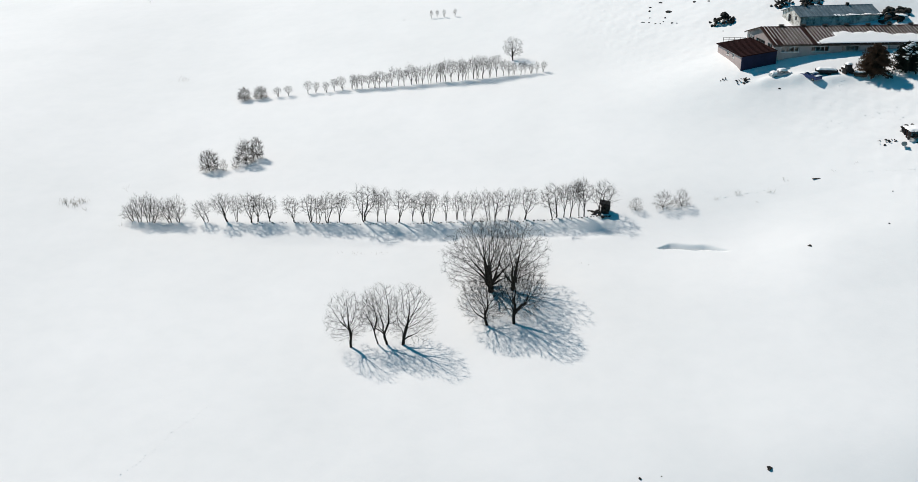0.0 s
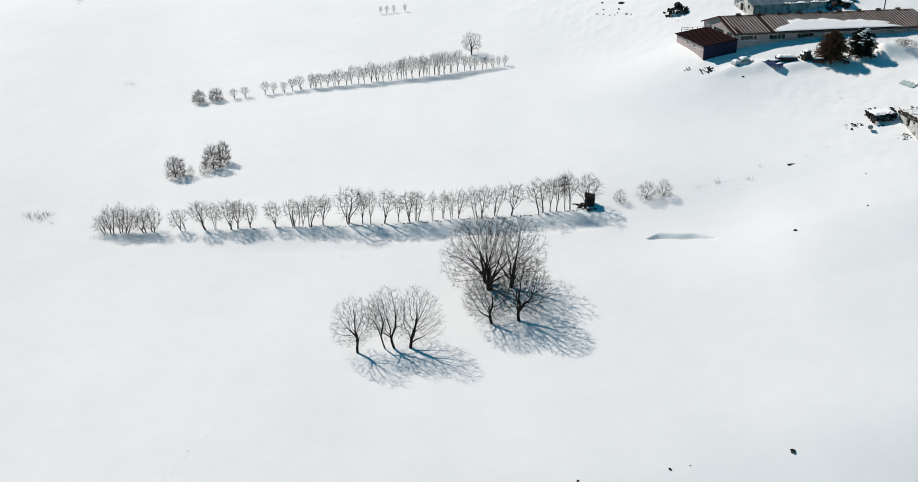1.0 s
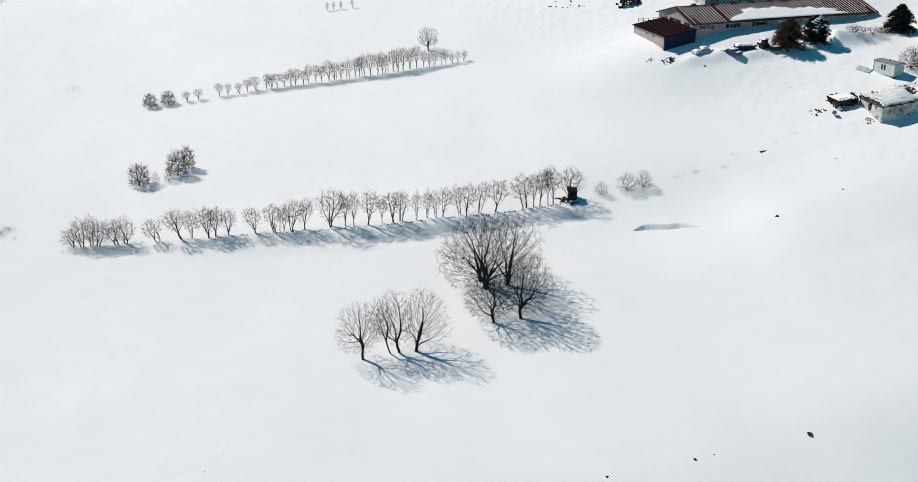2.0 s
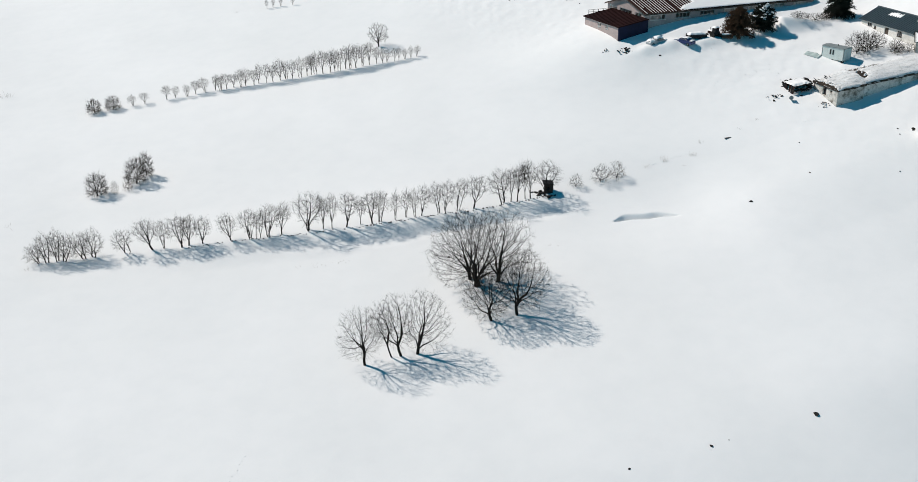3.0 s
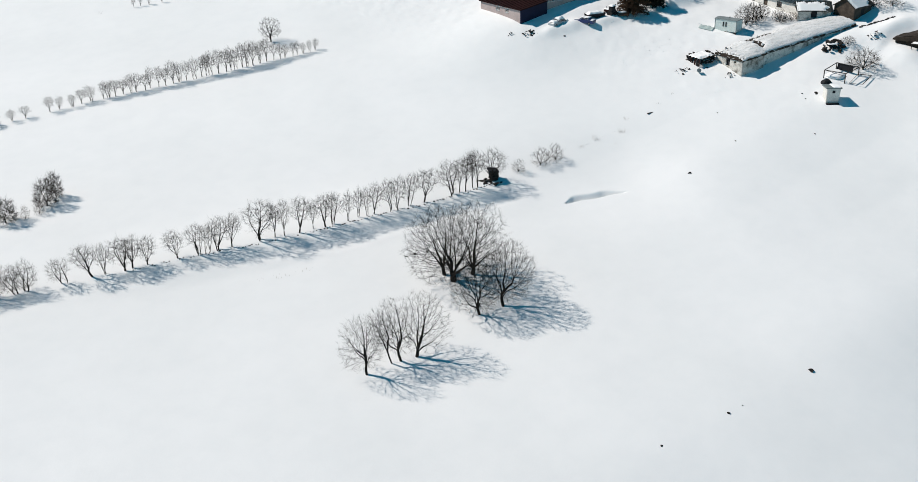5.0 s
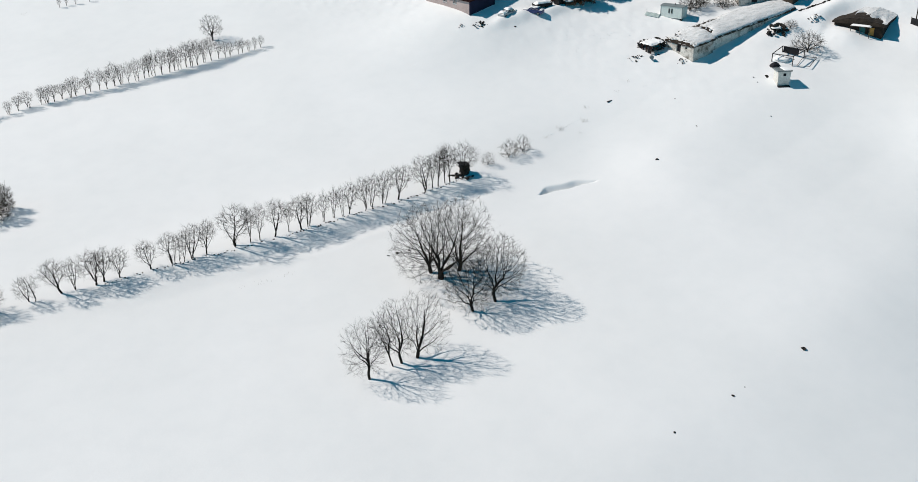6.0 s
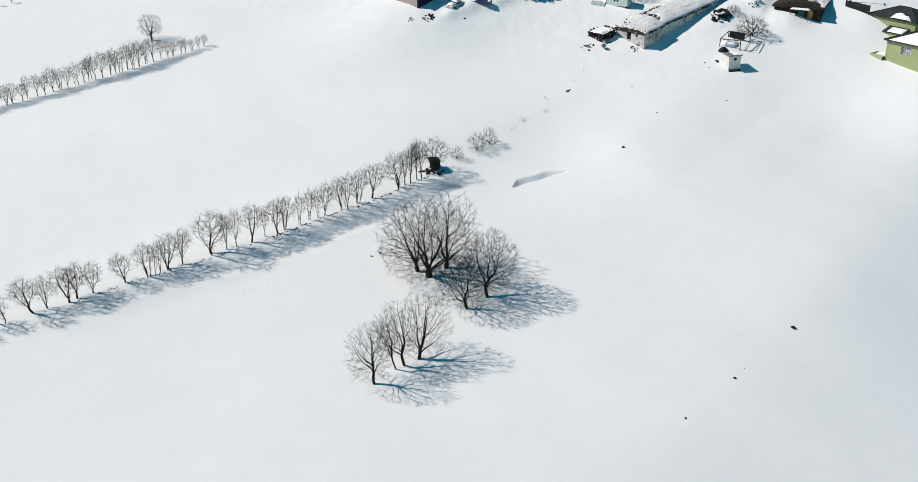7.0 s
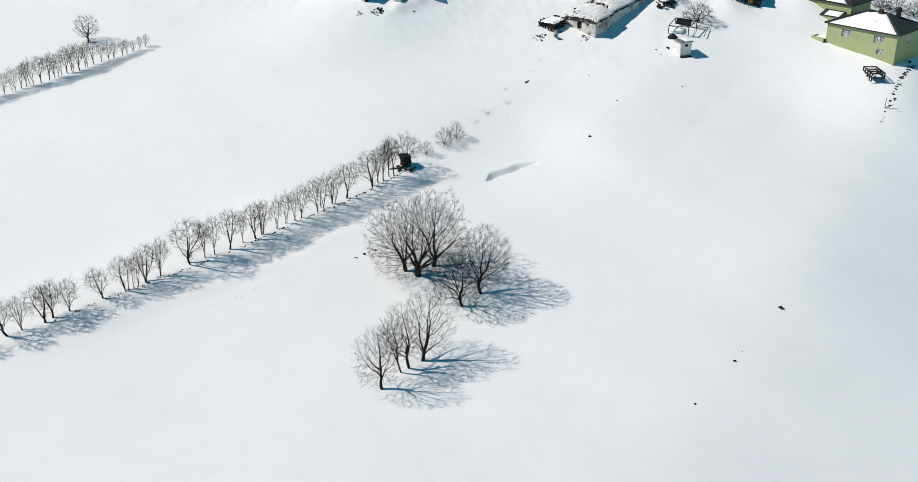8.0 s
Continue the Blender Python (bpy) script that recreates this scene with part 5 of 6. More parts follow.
def snow_cap(thing_ob, x0, x1, y0, y1, z, thick=0.3, name="snow_cover", seed=1):
    return snow_patch(name, thing_ob, (x0, y0, z), (1, 0, 0), (0, 1, 0), x1 - x0, y1 - y0, 0.15,
                      lambda u, v: np.minimum(thick, np.minimum(np.minimum(u, x1 - x0 - u), np.minimum(v, y1 - y0 - v)) * 1.2 + 0.02) + 0.05 * waves(u, v, seed, (1.3,)))


def car(x, y, turn, paint, label, cover=0.35, seed=1, sunk=0.5):
    """A parked saloon half drifted in: body, cabin glass, wheels, lamps and a cover of snow."""
    c = thing("parked_car", x, y, turn, float(ground(x, y)) - sunk, label, "car", "vehicles in the barn yard")
    side = [(-2.1, 0.35), (-2.1, 0.75), (-1.95, 0.9), (-1.0, 0.98), (-0.45, 1.42), (0.95, 1.45), (1.6, 1.02), (2.05, 0.95), (2.12, 0.7), (2.12, 0.35)]
    bm = bmesh.new()
    for half, outline in ((0.84, side[:4] + [(1.6, 1.0)] + side[7:]), (0.68, [(-0.98, 0.96), (-0.45, 1.42), (0.95, 1.45), (1.58, 1.0)])):
        a, b = [bm.verts.new((u, -half, z)) for u, z in outline], [bm.verts.new((u, half, z)) for u, z in outline]
        bm.faces.new(a), bm.faces.new(b[::-1])
        for i in range(len(outline)):
            bm.faces.new((a[i], b[i], b[(i + 1) % len(outline)], a[(i + 1) % len(outline)]))
    bmesh.ops.recalc_face_normals(bm, faces=bm.faces)
    part("body", bm, paint, c)
    for y0 in (-0.70, 0.68):
        part("side_window", prism(bmesh.new(), [(-0.8, 1.02), (-0.4, 1.36), (0.9, 1.38), (1.4, 1.02)], y0, y0 + 0.02, "y"), GLASS, c)
    part("windscreen", beam(bmesh.new(), (-0.94, 0, 1.03), (-0.5, 0, 1.38), 1.2, 0.03), GLASS, c)
    for wx in (-1.35, 1.35):
        for wy in (-0.86, 0.70):
            w = part("wheel", tube(bmesh.new(), (wx, wy, 0.3), (wx, wy + 0.17, 0.3), 0.31, sides=16), RUBBER, c)
            part("rim", tube(bmesh.new(), (wx, wy - 0.01, 0.3), (wx, wy + 0.18, 0.3), 0.18, sides=12), GREYMETAL, w)
    for ly in (-0.6, 0.6):
        part("headlight", box(bmesh.new(), -2.13, -2.09, ly - 0.16, ly + 0.16, 0.62, 0.76, 0.02), WHITE, c)
        part("tail_light", box(bmesh.new(), 2.11, 2.14, ly - 0.14, ly + 0.14, 0.68, 0.82, 0.02), RUST, c)
    if cover:
        snow_cap(c, -0.6, 1.15, -0.72, 0.72, 1.43, cover, seed=seed)
        snow_cap(c, -2.05, -0.85, -0.8, 0.8, 0.95, cover * 0.9, seed=seed + 1)
        snow_cap(c, 1.5, 2.1, -0.8, 0.8, 0.98, cover * 0.7, seed=seed + 2)
    return c


car(63.6, 190.2, 8, CARGREY, "pale saloon buried under thick snow in the yard", 0.38, 3, 0.6)
blue = car(68.6, 188.0, -62, BLUE, "dark blue car with snow on its roof", 0.14, 7)

trailer = thing("flat_trailer", 71.9, 189.0, -6, float(ground(71.9, 189.0)) - 0.3, "dark flat trailer loaded with a slab of snow", "trailer", "vehicles in the barn yard")
part("bed", box(bmesh.new(), -1.9, 1.9, -0.95, 0.95, 0.55, 0.7, 0.02), IRON, trailer)
for y0 in (-0.97, 0.91):
    part("side_board", box(bmesh.new(), -1.9, 1.9, y0, y0 + 0.06, 0.7, 1.15), BLACK, trailer)
part("tail_board", box(bmesh.new(), 1.86, 1.92, -0.9, 0.9, 0.7, 1.15), BLACK, trailer)
part("drawbar", beam(bmesh.new(), (-1.9, 0, 0.6), (-3.1, 0, 0.45), 0.1), IRON, trailer)
for y0 in (-1.05, 0.88):
    part("wheel", tube(bmesh.new(), (0.4, y0, 0.32), (0.4, y0 + 0.18, 0.32), 0.33, sides=16), RUBBER, trailer)
snow_cap(trailer, -1.85, 1.85, -0.9, 0.9, 1.0, 0.5, seed=15)

tractor = thing("old_tractor", 75.6, 188.6, 100, float(ground(75.6, 188.6)) - 0.3, "small rusty tractor with snow on its bonnet", "tractor", "vehicles in the barn yard")
part("bonnet", box(bmesh.new(), 0.0, 1.5, -0.35, 0.35, 0.7, 1.25, 0.08), RUST, tractor)
part("axle_box", box(bmesh.new(), -0.9, 0.1, -0.3, 0.3, 0.55, 0.95, 0.05), IRON, tractor)
part("cab", prism(bmesh.new(), [(-0.55, 0.9), (0.55, 0.9), (0.45, 1.95), (-0.45, 1.95)], -1.0, -0.05), BLACK, tractor)
part("cab_roof", box(bmesh.new(), -1.1, 0.05, -0.6, 0.6, 1.95, 2.05, 0.03), RUST, tractor)
part("exhaust", tube(bmesh.new(), (0.9, 0.15, 1.2), (0.9, 0.15, 1.9), 0.04), IRON, tractor)
for y0 in (-0.85, 0.5):
    part("rear_wheel", tube(bmesh.new(), (-0.55, y0, 0.65), (-0.55, y0 + 0.35, 0.65), 0.66, sides=18), RUBBER, tractor)
    part("front_wheel", tube(bmesh.new(), (1.2, y0 + 0.05, 0.36), (1.2, y0 + 0.25, 0.36), 0.37, sides=16), RUBBER, tractor)
snow_cap(tractor, -1.1, 0.05, -0.6, 0.6, 2.05, 0.35, seed=21)
snow_cap(tractor, 0.05, 1.5, -0.35, 0.35, 1.25, 0.2, seed=22)

logs = thing("log_pile", 77.6, 186.9, -20, None, "low pile of dark logs under snow", "log pile")
for k, (yy, zz) in enumerate(((-0.45, 0.2), (0.0, 0.2), (0.45, 0.2), (-0.22, 0.56), (0.22, 0.56))):
    part("log", tube(bmesh.new(), (-1.1 + 0.1 * (k % 2), yy, zz), (1.2 - 0.15 * (k % 3), yy + 0.05, zz), 0.23, 0.2), OLDWOOD, logs)
snow_cap(logs, -1.0, 1.0, -0.45, 0.45, 0.72, 0.22, seed=31)


def heap(name, x, y, size, count, height, seed, label, category="stone heap", snow=0):
    """A heap of stones, each its own piece."""
    rng = random.Random(seed)
    h = thing(name, x, y, 0, None, label, category)
    for k in range(count * 2):
        a, l = rng.uniform(0, math.tau), rng.random() ** 0.6
        s = rng.uniform(0.35, 1.0) * size * (0.16 if name == "rubble" else 0.21)
        ob = new("stone", ROCKS[k % 4])
        ob.parent = h
        px, py = l * math.cos(a) * size * 0.55, l * math.sin(a) * size * 0.35
        drop = float(ground(x + px, y + py)) - float(ground(x, y))
        ob.matrix_local = pose(px, py, drop + (1 - l * l) * height * rng.uniform(0.4, 1.0), rng.uniform(-40, 40), rng.uniform(-40, 40), rng.uniform(0, 360)) @ Matrix.Diagonal((s * 1.4, s, s * (0.7 if name == "rubble" else 1.1), 1))
    for k in range(snow):
        bm = bmesh.new()
        bmesh.ops.create_icosphere(bm, subdivisions=2, radius=1)
        for v in bm.verts:
            v.co *= 1 + 0.3 * noise.noise(v.co * 2 + Vector((k * 3.0, seed, 0)))
        ob = part("snow_cover", bm, SNOW, h, smooth=True)
        ob.matrix_local = pose(rng.uniform(-0.35, 0.35) * size, rng.uniform(-0.25, 0.25) * size, height * rng.uniform(0.5, 0.8)) @ Matrix.Diagonal((size * rng.uniform(0.14, 0.26), size * rng.uniform(0.12, 0.2), height * 0.16, 1))
    return h


heap("stone_heap", 60.2, 223.3, 5.2, 26, 2.0, 4, "tall heap of dark stones bare of snow")
heap("stone_heap", 74.0, 226.0, 4.6, 18, 1.2, 5, "dark boulder heap beyond the zinc-roofed barn")
heap("stone_heap", 80.0, 224.6, 5.4, 16, 0.8, 15, "dark stones behind the zinc-roofed barn", snow=2)
heap("brush_heap", 94.8, 216.4, 7.0, 26, 0.9, 6, "long dark heap of rubble in snow", snow=3)
heap("stone_heap", 103.2, 153.6, 5.0, 20, 1.3, 7, "dark stones half under snow by the stable", snow=1)
heap("rubble", 74.6, 164.6, 3.2, 9, 0.35, 8, "scattered dark rubble beside the stable", "rubble")
heap("rubble", 81.0, 158.4, 2.2, 10, 0.6, 18, "broken stones at the stable's foot", "rubble")
heap("rubble", 112.6, 151.6, 3.0, 10, 0.8, 19, "rubble by the low earth house", "rubble", snow=2)
heap("rubble", 56.4, 190.2, 3.6, 12, 0.35, 9, "dark rubble poking through snow below the barn", "rubble")
heap("rubble", 53.2, 192.3, 2.0, 6, 0.3, 10, "dark rubble poking through snow below the barn", "rubble")
FAR = "stones on the far slope"
for k, (x, y, s) in enumerate(((44.5, 232.0, 1.7), (45.5, 231.2, 1.0), (46.7, 230.0, 0.9), (47.7, 229.4, 0.7), (48.6, 230.4, 0.9), (50.2, 228.6, 1.5), (51.2, 228.0, 0.9), (49.3, 232.2, 1.1), (46.2, 233.8, 1.2),
                               (50.6, 235.0, 2.4), (47.2, 239.6, 1.6), (46.6, 237.6, 1.2), (49.9, 241.2, 1.9), (57.0, 237.3, 1.9), (60.2, 236.0, 1.8), (59.4, 219.0, 0.7), (53.9, 216.2, 0.4))):
    rock(x, y, s * 0.75, k + 40, 0.15, "dark stone standing out of the snow", FAR)
for k, (x, y, s) in enumerate(((36.3, 95.6, 0.75), (10.6, 94.5, 0.5), (21.4, 94.9, 0.45), (23.9, 95.1, 0.25), (54.0, 138.8, 0.65), (66.8, 141.6, 0.4), (70.5, 150.2, 0.35), (62.4, 186.4, 0.8), (89.4, 144.6, 1.3), (87.2, 146.0, 0.4), (86.4, 144.4, 0.35), (80.0, 136.0, 0.35), (79.2, 163.0, 0.9), (2.8, 142.8, 0.45), (4.2, 142.6, 0.55), (6.0, 142.2, 0.5))):
    rock(x, y, s, k + 3, -0.08 if s < 0.8 else 0.14)
plank = thing("fallen_plank", 60.6, 157.0, 4, None, "dark plank lying in the snow", "plank")
part("board", box(bmesh.new(), -0.7, 0.7, -0.11, 0.11, 0.04, 0.18, 0.02), OLDWOOD, plank)

barrel = thing("steel_barrel", 77.0, 162.6, 0, None, "grey steel barrel tipped over by the stable", "barrel")
part("drum", tube(bmesh.new(), (0, 0, 0), (0, 0, 0.95), 0.36, sides=20), GREYMETAL, barrel)
for z in (0.3, 0.62, 0.93):
    part("hoop", tube(bmesh.new(), (0, 0, z), (0, 0, z + 0.04), 0.38, sides=20), GREYMETAL, barrel)
barrel.matrix_world = pose(77.0, 162.6, float(ground(77.0, 162.6)) + 0.42, 78, 0, -38)      # tipped over, its lid towards the field


def cabin_frame():
    """The steel frame by the white tank house: posts, top rails, a black panel and a gate lying low."""
    f = thing("steel_shelter", 96.4, 145.6, 0, 16.0, "rusty dark steel frame standing in a drift", "shelter")
    A, B, C, D = Vector((-2.1, 1.9, 2.15)), Vector((2.3, 2.9, 2.75)), Vector((3.9, -1.0, 2.4)), Vector((-0.3, -1.5, 1.95))
    for p in (A, C, D):
        part("post", beam(bmesh.new(), (p.x, p.y, -0.6), p, 0.13), IRON, f)
    part("post", beam(bmesh.new(), (B.x, B.y, 0.3), B, 0.13), IRON, f)
    for p, q in ((A, B), (B, C), (C, D), (A, D)):
        part("rail", beam(bmesh.new(), p, q, 0.12), IRON, f)
    part("brace", beam(bmesh.new(), A, D + Vector((0.8, 0.2, -0.8)), 0.07), IRON, f)
    part("panel", beam(bmesh.new(), B + Vector((0.15, -0.1, -0.65)), B.lerp(C, 0.75) + Vector((0, 0, -0.65)), 0.06, 1.25), BLACK, f, "black sheet panel")
    low = [Vector((0.3, -2.1, 0.15)), Vector((1.6, -4.0, 0.2)), Vector((5.6, -2.7, 1.0)), Vector((4.1, -0.8, 1.1))]
    for i in range(4):
        part("gate_bar", beam(bmesh.new(), low[i], low[(i + 1) % 4], 0.10 if i in (1, 2) else 0.06), IRON, f)
    bm = bmesh.new()
    bmesh.ops.create_icosphere(bm, subdivisions=2, radius=1)
    for v in bm.verts:
        v.co *= 1 + 0.5 * noise.noise(v.co * 2.3)
    ob = part("black_tank", bm, BLACK, f, "dented black iron tank in the frame's corner")
    ob.matrix_local = pose(-3.0, 0.5, 0.25) @ Matrix.Diagonal((1.1, 0.85, 0.7, 1))
    return f


cabin_frame()
drift = thing("snow_drift", 97.2, 147.2, 20, None, "steep drift of snow inside the steel frame", "snow drift")
bm = bmesh.new()
bmesh.ops.create_icosphere(bm, subdivisions=3, radius=1)
for v in bm.verts:
    v.co *= 1 + 0.2 * noise.noise(v.co * 1.4 + Vector((3, 0, 0)))
part("mound", bm, SNOW, drift, smooth=True).matrix_local = pose(0, 0, -0.15) @ Matrix.Diagonal((2.3, 1.7, 0.55, 1))

tank = thing("white_tank_house", 89.9, 141.7, -30, 14.1, "small whitewashed block house with a slab roof", "block house")
bm = bmesh.new()
outline = [(-1.25, -1.1), (1.25, -1.1), (1.25, 1.1), (-1.25, 1.1)]
low, top = [bm.verts.new((x * 0.88, y * 0.88, -0.6)) for x, y in outline], [bm.verts.new((x, y, 2.75)) for x, y in outline]
bm.faces.new(low[::-1]), bm.faces.new(top)
for i in range(4):
    bm.faces.new((low[i], low[(i + 1) % 4], top[(i + 1) % 4], top[i]))
bmesh.ops.bevel(bm, geom=list(bm.edges), offset=0.06, segments=2, affect="EDGES")
part("body", bm, CLEANWASH, tank)
part("roof_slab", box(bmesh.new(), -1.5, 1.4, -1.3, 1.3, 2.75, 2.95, 0.04), GREYMETAL, tank, "thin grey roof slab")
snow_cap(tank, -0.2, 1.3, -1.2, 1.2, 2.95, 0.15, seed=51)
part("hatch", box(bmesh.new(), -0.25, 0.25, -1.16, -1.06, 1.9, 2.4, 0.02), BLACK, tank, "small dark hatch")
part("foot_stone", box(bmesh.new(), -1.25, 1.2, -1.6, 1.0, -0.9, 0.12, 0.12), BLACK, tank, "dark footing")


def stone_hut():
    """The small ruined hut at the end of the row, with a tilted slab on top and fallen stones below."""
    h = thing("ruined_hut", 25.4, 154.5, -12, None, "small dark ruined stone hut at the end of the row", "hut")
    rng = random.Random(5)
    for side, (p, q, holes) in enumerate((((-0.68, -0.6), (0.68, -0.6), [(0.2, 0.6, 0.8, 1.5)]), ((0.68, -0.25), (0.68, 0.25), ()), ((0.68, 0.6), (-0.68, 0.6), ()), ((-0.68, 0.25), (-0.68, -0.25), [(0.1, 0.4, 0.9, 1.5)]))):
        bm = wall(bmesh.new(), p, q, -0.6, 1.65, 0.35, holes)
        bmesh.ops.subdivide_edges(bm, edges=[e for e in bm.edges if e.calc_length() > 0.3], cuts=3, use_grid_fill=True)
        for v in bm.verts:
            v.co += Vector((noise.noise(v.co * 2.1), noise.noise(v.co * 2.1 + Vector((7, 0, 0))), noise.noise(v.co * 2.1 + Vector((0, 7, 0))))) * 0.28
        part("wall", bm, BLACK if side % 2 else STONE, h)
    bm = box(bmesh.new(), -0.95, 0.8, -0.75, 0.75, -0.16, 0.16, 0.05)
    part("roof_slab", bm, BLACK, h, "tilted dark roof slab").matrix_local = pose(-0.05, 0, 1.95, 8, 10, 0)
    for k in range(16):
        ob = new("stone", ROCKS[k % 4])
        ob.parent = h
        px, py = -0.8 - rng.random() * 2.0, rng.uniform(-1.2, 0.4)
        if k > 11:
            px, py = rng.uniform(-0.8, 2.2), rng.uniform(-1.6, -1.0)
        s = rng.uniform(0.4, 0.85)
        drop = float(ground(25.4 + px, 154.5 + py)) - float(ground(25.4, 154.5))
        ob.matrix_local = pose(px, py, drop + 0.12, rng.uniform(-20, 20), rng.uniform(-20, 20), rng.uniform(0, 360)) @ Matrix.Diagonal((s * 1.3, s, s, 1))
    h.scale = (1.0, 1.0, 0.84)
    return h


stone_hut()

# loose stones along the top of the ditch bank
bank = thing("bank_stones", -10.0, float(row_y(-10.0)), 0, None, "broken line of dark stones along the ditch bank", "stones")
rng = random.Random(12)
x = -33.0
while x < 24:
    if rng.random() < 0.72:
        rock(x, float(row_y(x)) - rng.uniform(0.2, 0.6), rng.uniform(0.16, 0.45), int(x * 10) + 900, 0.05, parent=bank)
    x += rng.uniform(0.25, 0.7)

# tumbled field wall that runs up to the green house
fence = thing("field_wall", 104.0, 106.0, 0, None, "tumbled line of dark stones half under snow", "stone wall")
for k in range(34):
    f = k / 33
    x = 95.3 + 22.5 * f + rng.uniform(-0.4, 0.4)
    if rng.random() < 0.85:
        rock(x, 104.7 + 2.7 * f + rng.uniform(-0.5, 0.5) * (0.4 + f), rng.uniform(0.25, 0.5 + 0.7 * f), k + 60, 0.0, parent=fence)
stake = thing("fence_stake", 99.7, 105.7, 0, None, "leaning dark fence stake with a fallen rail", "fence post")
part("post", beam(bmesh.new(), (0, 0, -0.3), (1.0, 0.25, 1.8), 0.1), OLDWOOD, stake)
part("rail", beam(bmesh.new(), (0.1, 0, 0.15), (1.2, -2.2, 0.1), 0.06), OLDWOOD, stake)
wall_line = thing("low_stone_wall", 118.0, 155.2, 0, None, "low dark stone wall running on from the stable", "stone wall")
for k in range(22):
    rock(113.4 + 8.6 * k / 21, 155.9 - 1.3 * k / 21 + rng.uniform(-0.15, 0.15), rng.uniform(0.5, 0.9), k + 130, 0.0, parent=wall_line)

cart = thing("slatted_cart", 106.6, 110.8, 40, None, "dark slatted wooden cart frame by the green house", "cart")
for x0 in (-1.7, 0.1):
    for y0 in (-0.9, 0.9):
        part("side_rail", beam(bmesh.new(), (x0, y0, 1.15), (x0 + 1.6, y0, 1.15), 0.12), BLACK, cart)
        part("side_rail", beam(bmesh.new(), (x0, y0, 0.55), (x0 + 1.6, y0, 0.55), 0.12), BLACK, cart)
    for xx in (x0, x0 + 0.8, x0 + 1.6):
        part("cross_bar", beam(bmesh.new(), (xx, -0.9, 1.18), (xx, 0.9, 1.18), 0.12), BLACK, cart)
        for y0 in (-0.9, 0.9):
            part("leg", beam(bmesh.new(), (xx, y0, -0.4), (xx, y0, 1.2), 0.12), BLACK, cart)
    part("bed", box(bmesh.new(), x0 + 0.05, x0 + 1.55, -0.85, 0.85, 0.3, 0.4), BLACK, cart)
    snow_cap(cart, x0 + 0.25, x0 + 1.35, -0.65, 0.65, 0.4, 0.3, seed=61 + int(x0 * 3))

cart.scale = (1.3, 1.3, 1.1)

sheet = thing("sheet_fence", 126.8, 136.4, 0, None, "black sheet fence between two houses", "fence")
for k in range(5):
    p, q = Vector((0.2, 2.7, 0.7)).lerp(Vector((-0.2, -2.8, 0.4)), k / 5), Vector((0.2, 2.7, 0.7)).lerp(Vector((-0.2, -2.8, 0.4)), (k + 0.94) / 5)
    part("panel", beam(bmesh.new(), p, q, 0.06, 1.9), BLACK, sheet)
for k in range(6):
    p = Vector((0.26, 2.7, 0.6)).lerp(Vector((-0.14, -2.8, 0.3)), k / 5)
    part("post", beam(bmesh.new(), p + Vector((0, 0, -1.2)), p + Vector((0, 0, 1.2)), 0.1), OLDWOOD, sheet)


def pole(x, y, h, lean, label):
    p = thing("utility_pole", x, y, 20, None, label, "utility pole")
    part("mast", tube(bmesh.new(), (0, 0, -0.5), (lean, 0, h), 0.13, 0.09), OLDWOOD, p)
    part("crossarm", box(bmesh.new(), lean - 0.8, lean + 0.8, -0.05, 0.05, h - 0.5, h - 0.38), OLDWOOD, p)
    for dx in (-0.7, 0.7):
        part("insulator", tube(bmesh.new(), (lean + dx, 0, h - 0.38), (lean + dx, 0, h - 0.2), 0.05), WHITE, p)


pole(102.0, 209.8, 7.5, 0.5, "leaning wooden utility pole behind the barn")
pole(129.2, 139.3, 7.0, 0.3, "wooden utility pole beside the earth house")

tarp = thing("tarpaulin", 89.6, 174.6, -62, None, "pale green plastic sheet lying on snow by the container", "tarpaulin")
bm = bmesh.new()
bmesh.ops.create_grid(bm, x_segments=14, y_segments=8, size=1.0)
for v in bm.verts:
    v.co = Vector((v.co.x * 1.5, v.co.y * 0.8, 0.0)) + Vector((0.12 * noise.noise(v.co * 3.0), 0.15 * noise.noise(v.co * 2.5 + Vector((4, 0, 0))), 0.0))
    v.co.z = float(ground(89.6 + v.co.x * 0.469 + v.co.y * 0.883, 174.6 - v.co.x * 0.883 + v.co.y * 0.469)) - float(ground(89.6, 174.6)) + 0.16 + 0.12 * noise.noise(v.co * 1.4)
bmesh.ops.solidify(bm, geom=list(bm.faces), thickness=0.02)
part("sheet", bm, TARP, tarp, smooth=True)

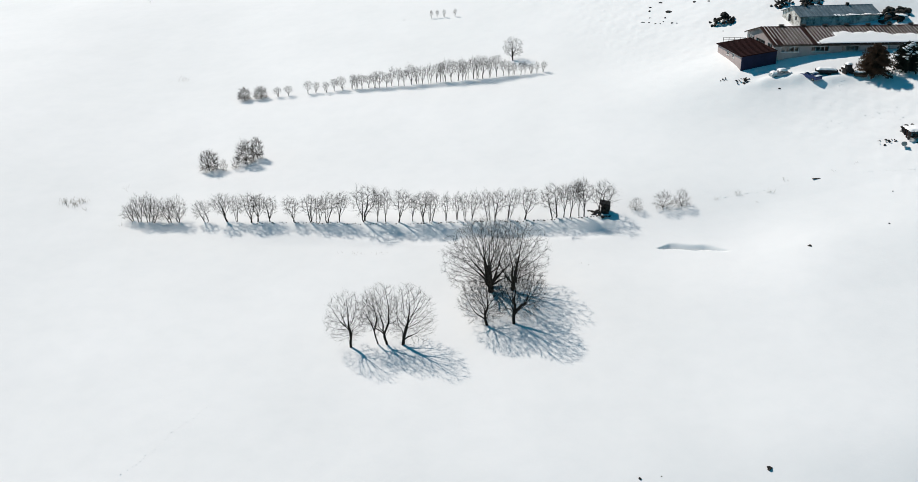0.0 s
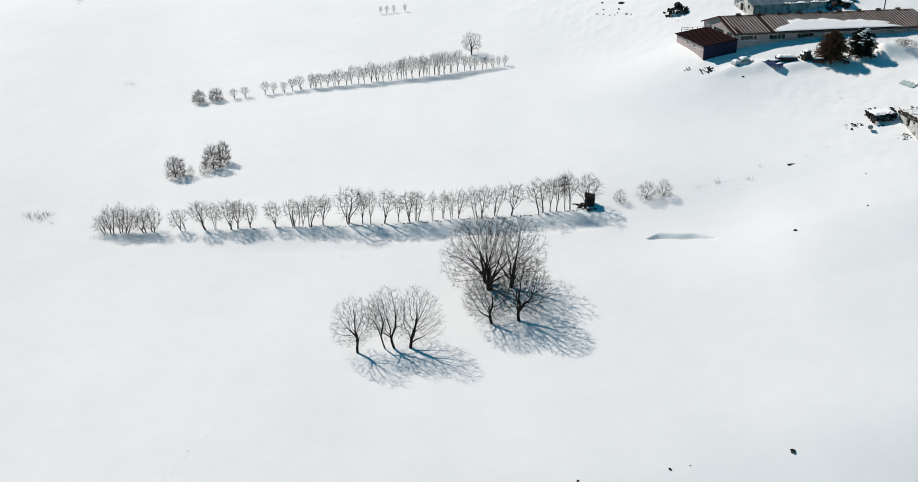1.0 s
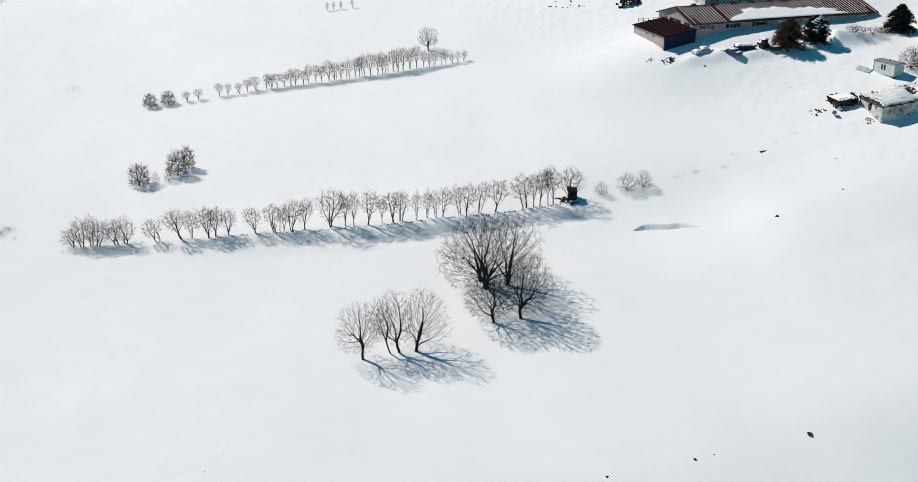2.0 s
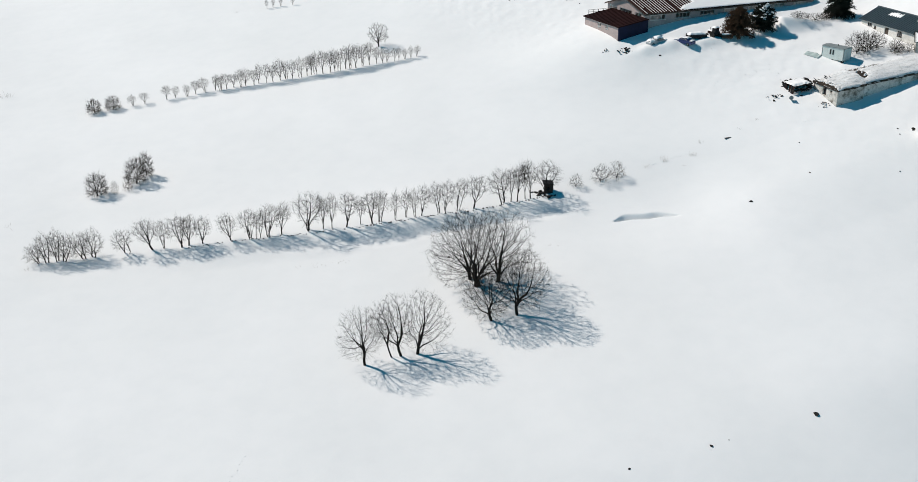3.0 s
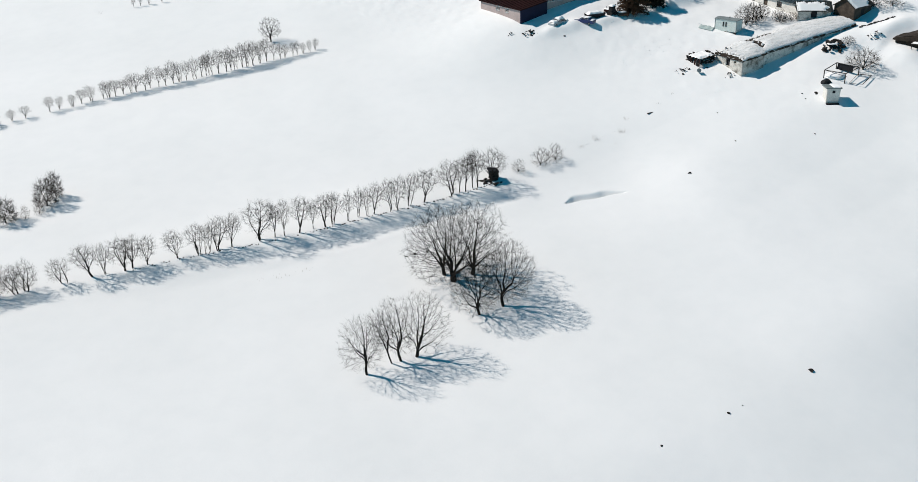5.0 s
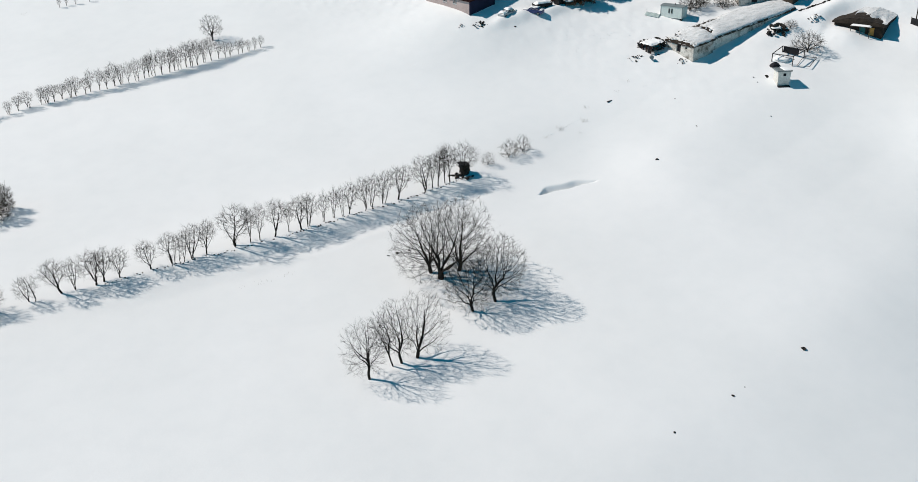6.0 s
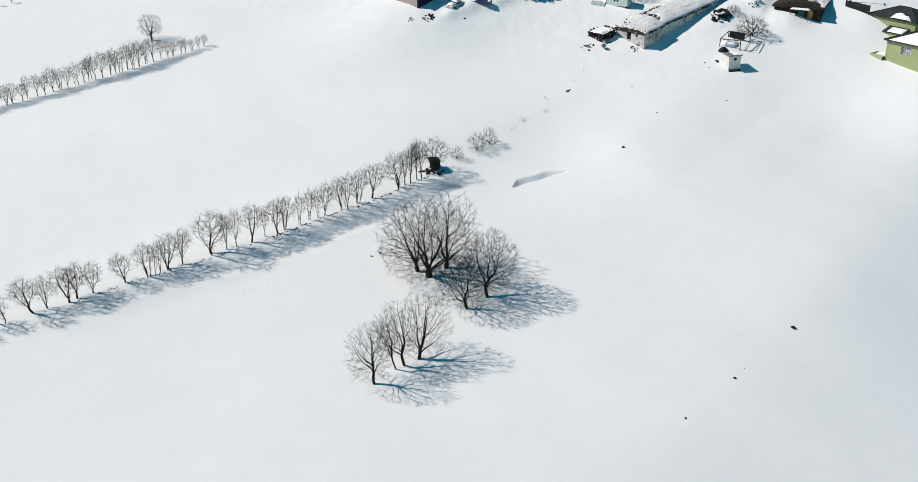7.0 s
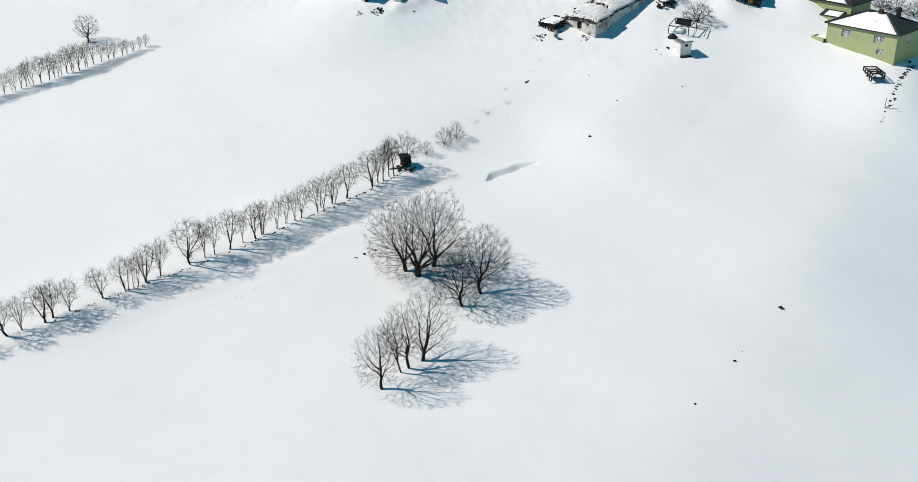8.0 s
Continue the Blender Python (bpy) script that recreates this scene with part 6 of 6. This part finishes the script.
# bare shrubs in the village
for k, (x, y, h, w, label) in enumerate(((97.2, 171.2, 4.6, 4.8, "large bare grey shrub beside the container"), (99.8, 171.6, 4.2, 4.4, "bare grey shrub by the white house"), (102.6, 172.2, 3.4, 3.6, "bare grey shrub by the white house"),
                                         (104.9, 169.6, 2.2, 3.2, "low brown shrub by the shed"), (103.9, 168.0, 2.0, 3.0, "low brown shrub by the shed"), (106.0, 167.2, 1.8, 2.8, "low brown shrub by the shed"), (102.9, 145.9, 4.2, 6.4, "wide bare shrub beside the steel frame"), (95.8, 188.6, 1.3, 4.2, "low brush behind the barn"),
                                         (100.4, 189.2, 1.5, 4.6, "low brush behind the barn"), (104.2, 190.6, 1.6, 3.8, "low brush behind the barn"), (121.2, 160.4, 3.6, 4.6, "bare grey shrub behind the sheds"),
                                         (125.2, 158.2, 3.8, 4.8, "bare grey shrub behind the sheds"), (106.5, 152.8, 1.6, 3.0, "low bare brush by the stones"), (137.4, 121.4, 3.2, 4.2, "bare hedge shrub behind the houses"),
                                         (138.8, 118.4, 3.4, 4.4, "bare hedge shrub behind the houses"), (140.6, 115.4, 3.2, 4.4, "bare hedge shrub behind the houses"), (141.8, 112.2, 3.2, 4.2, "bare hedge shrub behind the houses"), (143.2, 108.8, 3.0, 4.2, "bare hedge shrub behind the houses"))):
    plant(BROOMKIND if k % 3 != 1 else VILLAGEKIND, x, y, h, w, k + 500, label, "bush", "", 3.2, 3.4)


# dry stalks and saplings in the snow
def stalks(x, y, h, w, count, seed, label, name="dry_stalks", thick=1.0):
    rng = np.random.default_rng(seed)
    lines = []
    for _ in range(count):
        a, l = rng.uniform(0, math.tau), rng.uniform(0, w / 2)
        p = np.array([l * math.cos(a), l * math.sin(a), -0.1])
        d = np.array([rng.normal(0, 0.35), rng.normal(0, 0.35), 1.0])
        n = h * rng.uniform(0.3, 0.85)
        lines.append(((p, p + d * n * 0.5, p + d * n + rng.normal(0, 0.12, 3) * n), (0.014 * thick, 0.010 * thick, 0.005 * thick)))
    t = thing(name, x, y, 0, None, label, "dry plants")
    tagged(part_mesh("stem", tubes_mesh("stem", lines, 3), REED, t), kind="stuff")


for k, (x, y, h, w, n) in enumerate(((-67.4, 168.2, 1.6, 3.4, 16), (-66.2, 169.6, 1.2, 2.6, 9), (-69.2, 168.9, 1.5, 3.0, 12), (-60.4, 175.5, 0.9, 3.2, 6), (-64.4, 237.6, 1.7, 2.8, 14), (-94.8, 321.0, 2.4, 3.0, 26), (-93.9, 316.0, 1.2, 1.5, 6),
                                     (-12.5, 263.3, 1.3, 1.0, 4), (-14.6, 147.4, 0.5, 3.2, 10), (-11.3, 147.3, 0.5, 3.0, 10), (-17.5, 148.0, 0.4, 2.0, 5), (19.6, 140.3, 0.4, 1.8, 5), (20.9, 139.8, 0.4, 1.6, 4), (-56.6, 160.2, 0.9, 0.9, 6), (-64.7, 166.1, 1.3, 0.7, 8),
                                     (47.6, 155.9, 1.0, 1.8, 18), (52.6, 155.3, 1.0, 1.6, 16), (50.2, 153.4, 0.5, 1.2, 5), (55.6, 157.8, 0.9, 1.4, 12), (44.0, 155.4, 0.8, 1.2, 9), (63.8, 158.4, 0.6, 1.0, 5), (68.2, 159.6, 0.6, 1.0, 5))):
    stalks(x, y, h, w, n * (2 if k < 3 else 1), k + 70, "dry brown stalks poking through the snow", thick=1.7 if k < 3 else 1.0)
for k, (x, y) in enumerate(((-5.2, 261.2), (-3.7, 260.9), (-1.9, 260.3), (0.9, 259.3))):
    plant(ROWKIND, x, y, 2.1, 1.1, 640 + k, "small bare sapling on the far slope", "sapling", "far saplings")

# clods and trodden places
def clods(name, spots, seed, label, category):
    """Lumps of snow, too many and too small to pick apart."""
    rng = np.random.default_rng(seed)
    bm = bmesh.new()
    for x, y, s in spots:
        z = float(ground(x, y))
        m = pose(x, y, z, rng.uniform(-20, 20), rng.uniform(-20, 20), rng.uniform(0, 360)) @ Matrix.Diagonal((s * rng.uniform(0.8, 1.6), s, s * rng.uniform(0.3, 0.6), 1))
        bmesh.ops.create_icosphere(bm, subdivisions=1, radius=1.0, matrix=m)
    me = bpy.data.meshes.new(name)
    bm.to_mesh(me)
    bm.free()
    me.materials.append(SNOW)
    me.shade_smooth()
    tagged(new(name, me), label, category, kind="stuff")


rng = np.random.default_rng(8)
spots = []
for (x0, y0), (x1, y1), n in (((-37.8, 96.9), (-30.0, 111.0), 26), ((74.2, 186.0), (72.9, 184.3), 8), ((72.9, 184.3), (72.5, 180.4), 12), ((76.0, 155.4), (68.4, 157.0), 18), ((68.4, 157.0), (61.4, 157.2), 17), ((59.4, 157.0), (44.5, 155.6), 19), ((70.0, 178.0), (84.0, 168.0), 34), ((66.0, 172.0), (80.0, 176.0), 26), ((86.0, 178.0), (96.0, 176.0), 18)):
    for k in range(n):
        f = (k + rng.uniform(-0.3, 0.3)) / n
        spots.append((x0 + (x1 - x0) * f + rng.normal(0, 0.15 if n < 21 or n == 26 and x0 < 0 else 1.3), y0 + (y1 - y0) * f + rng.normal(0, 0.15 if n < 21 or n == 26 and x0 < 0 else 1.3), rng.uniform(0.05, 0.12)))
clods("footprint_clods", spots, 3, "small clods thrown up along a line of footprints", "snow")
# the patterns themselves are not part of the place
for src in ROWKIND + LOWKIND + DENSEKIND + PALEKIND + VILLAGEKIND + BROOMKIND:
    for ob in (*src.children_recursive, src):
        bpy.data.objects.remove(ob)
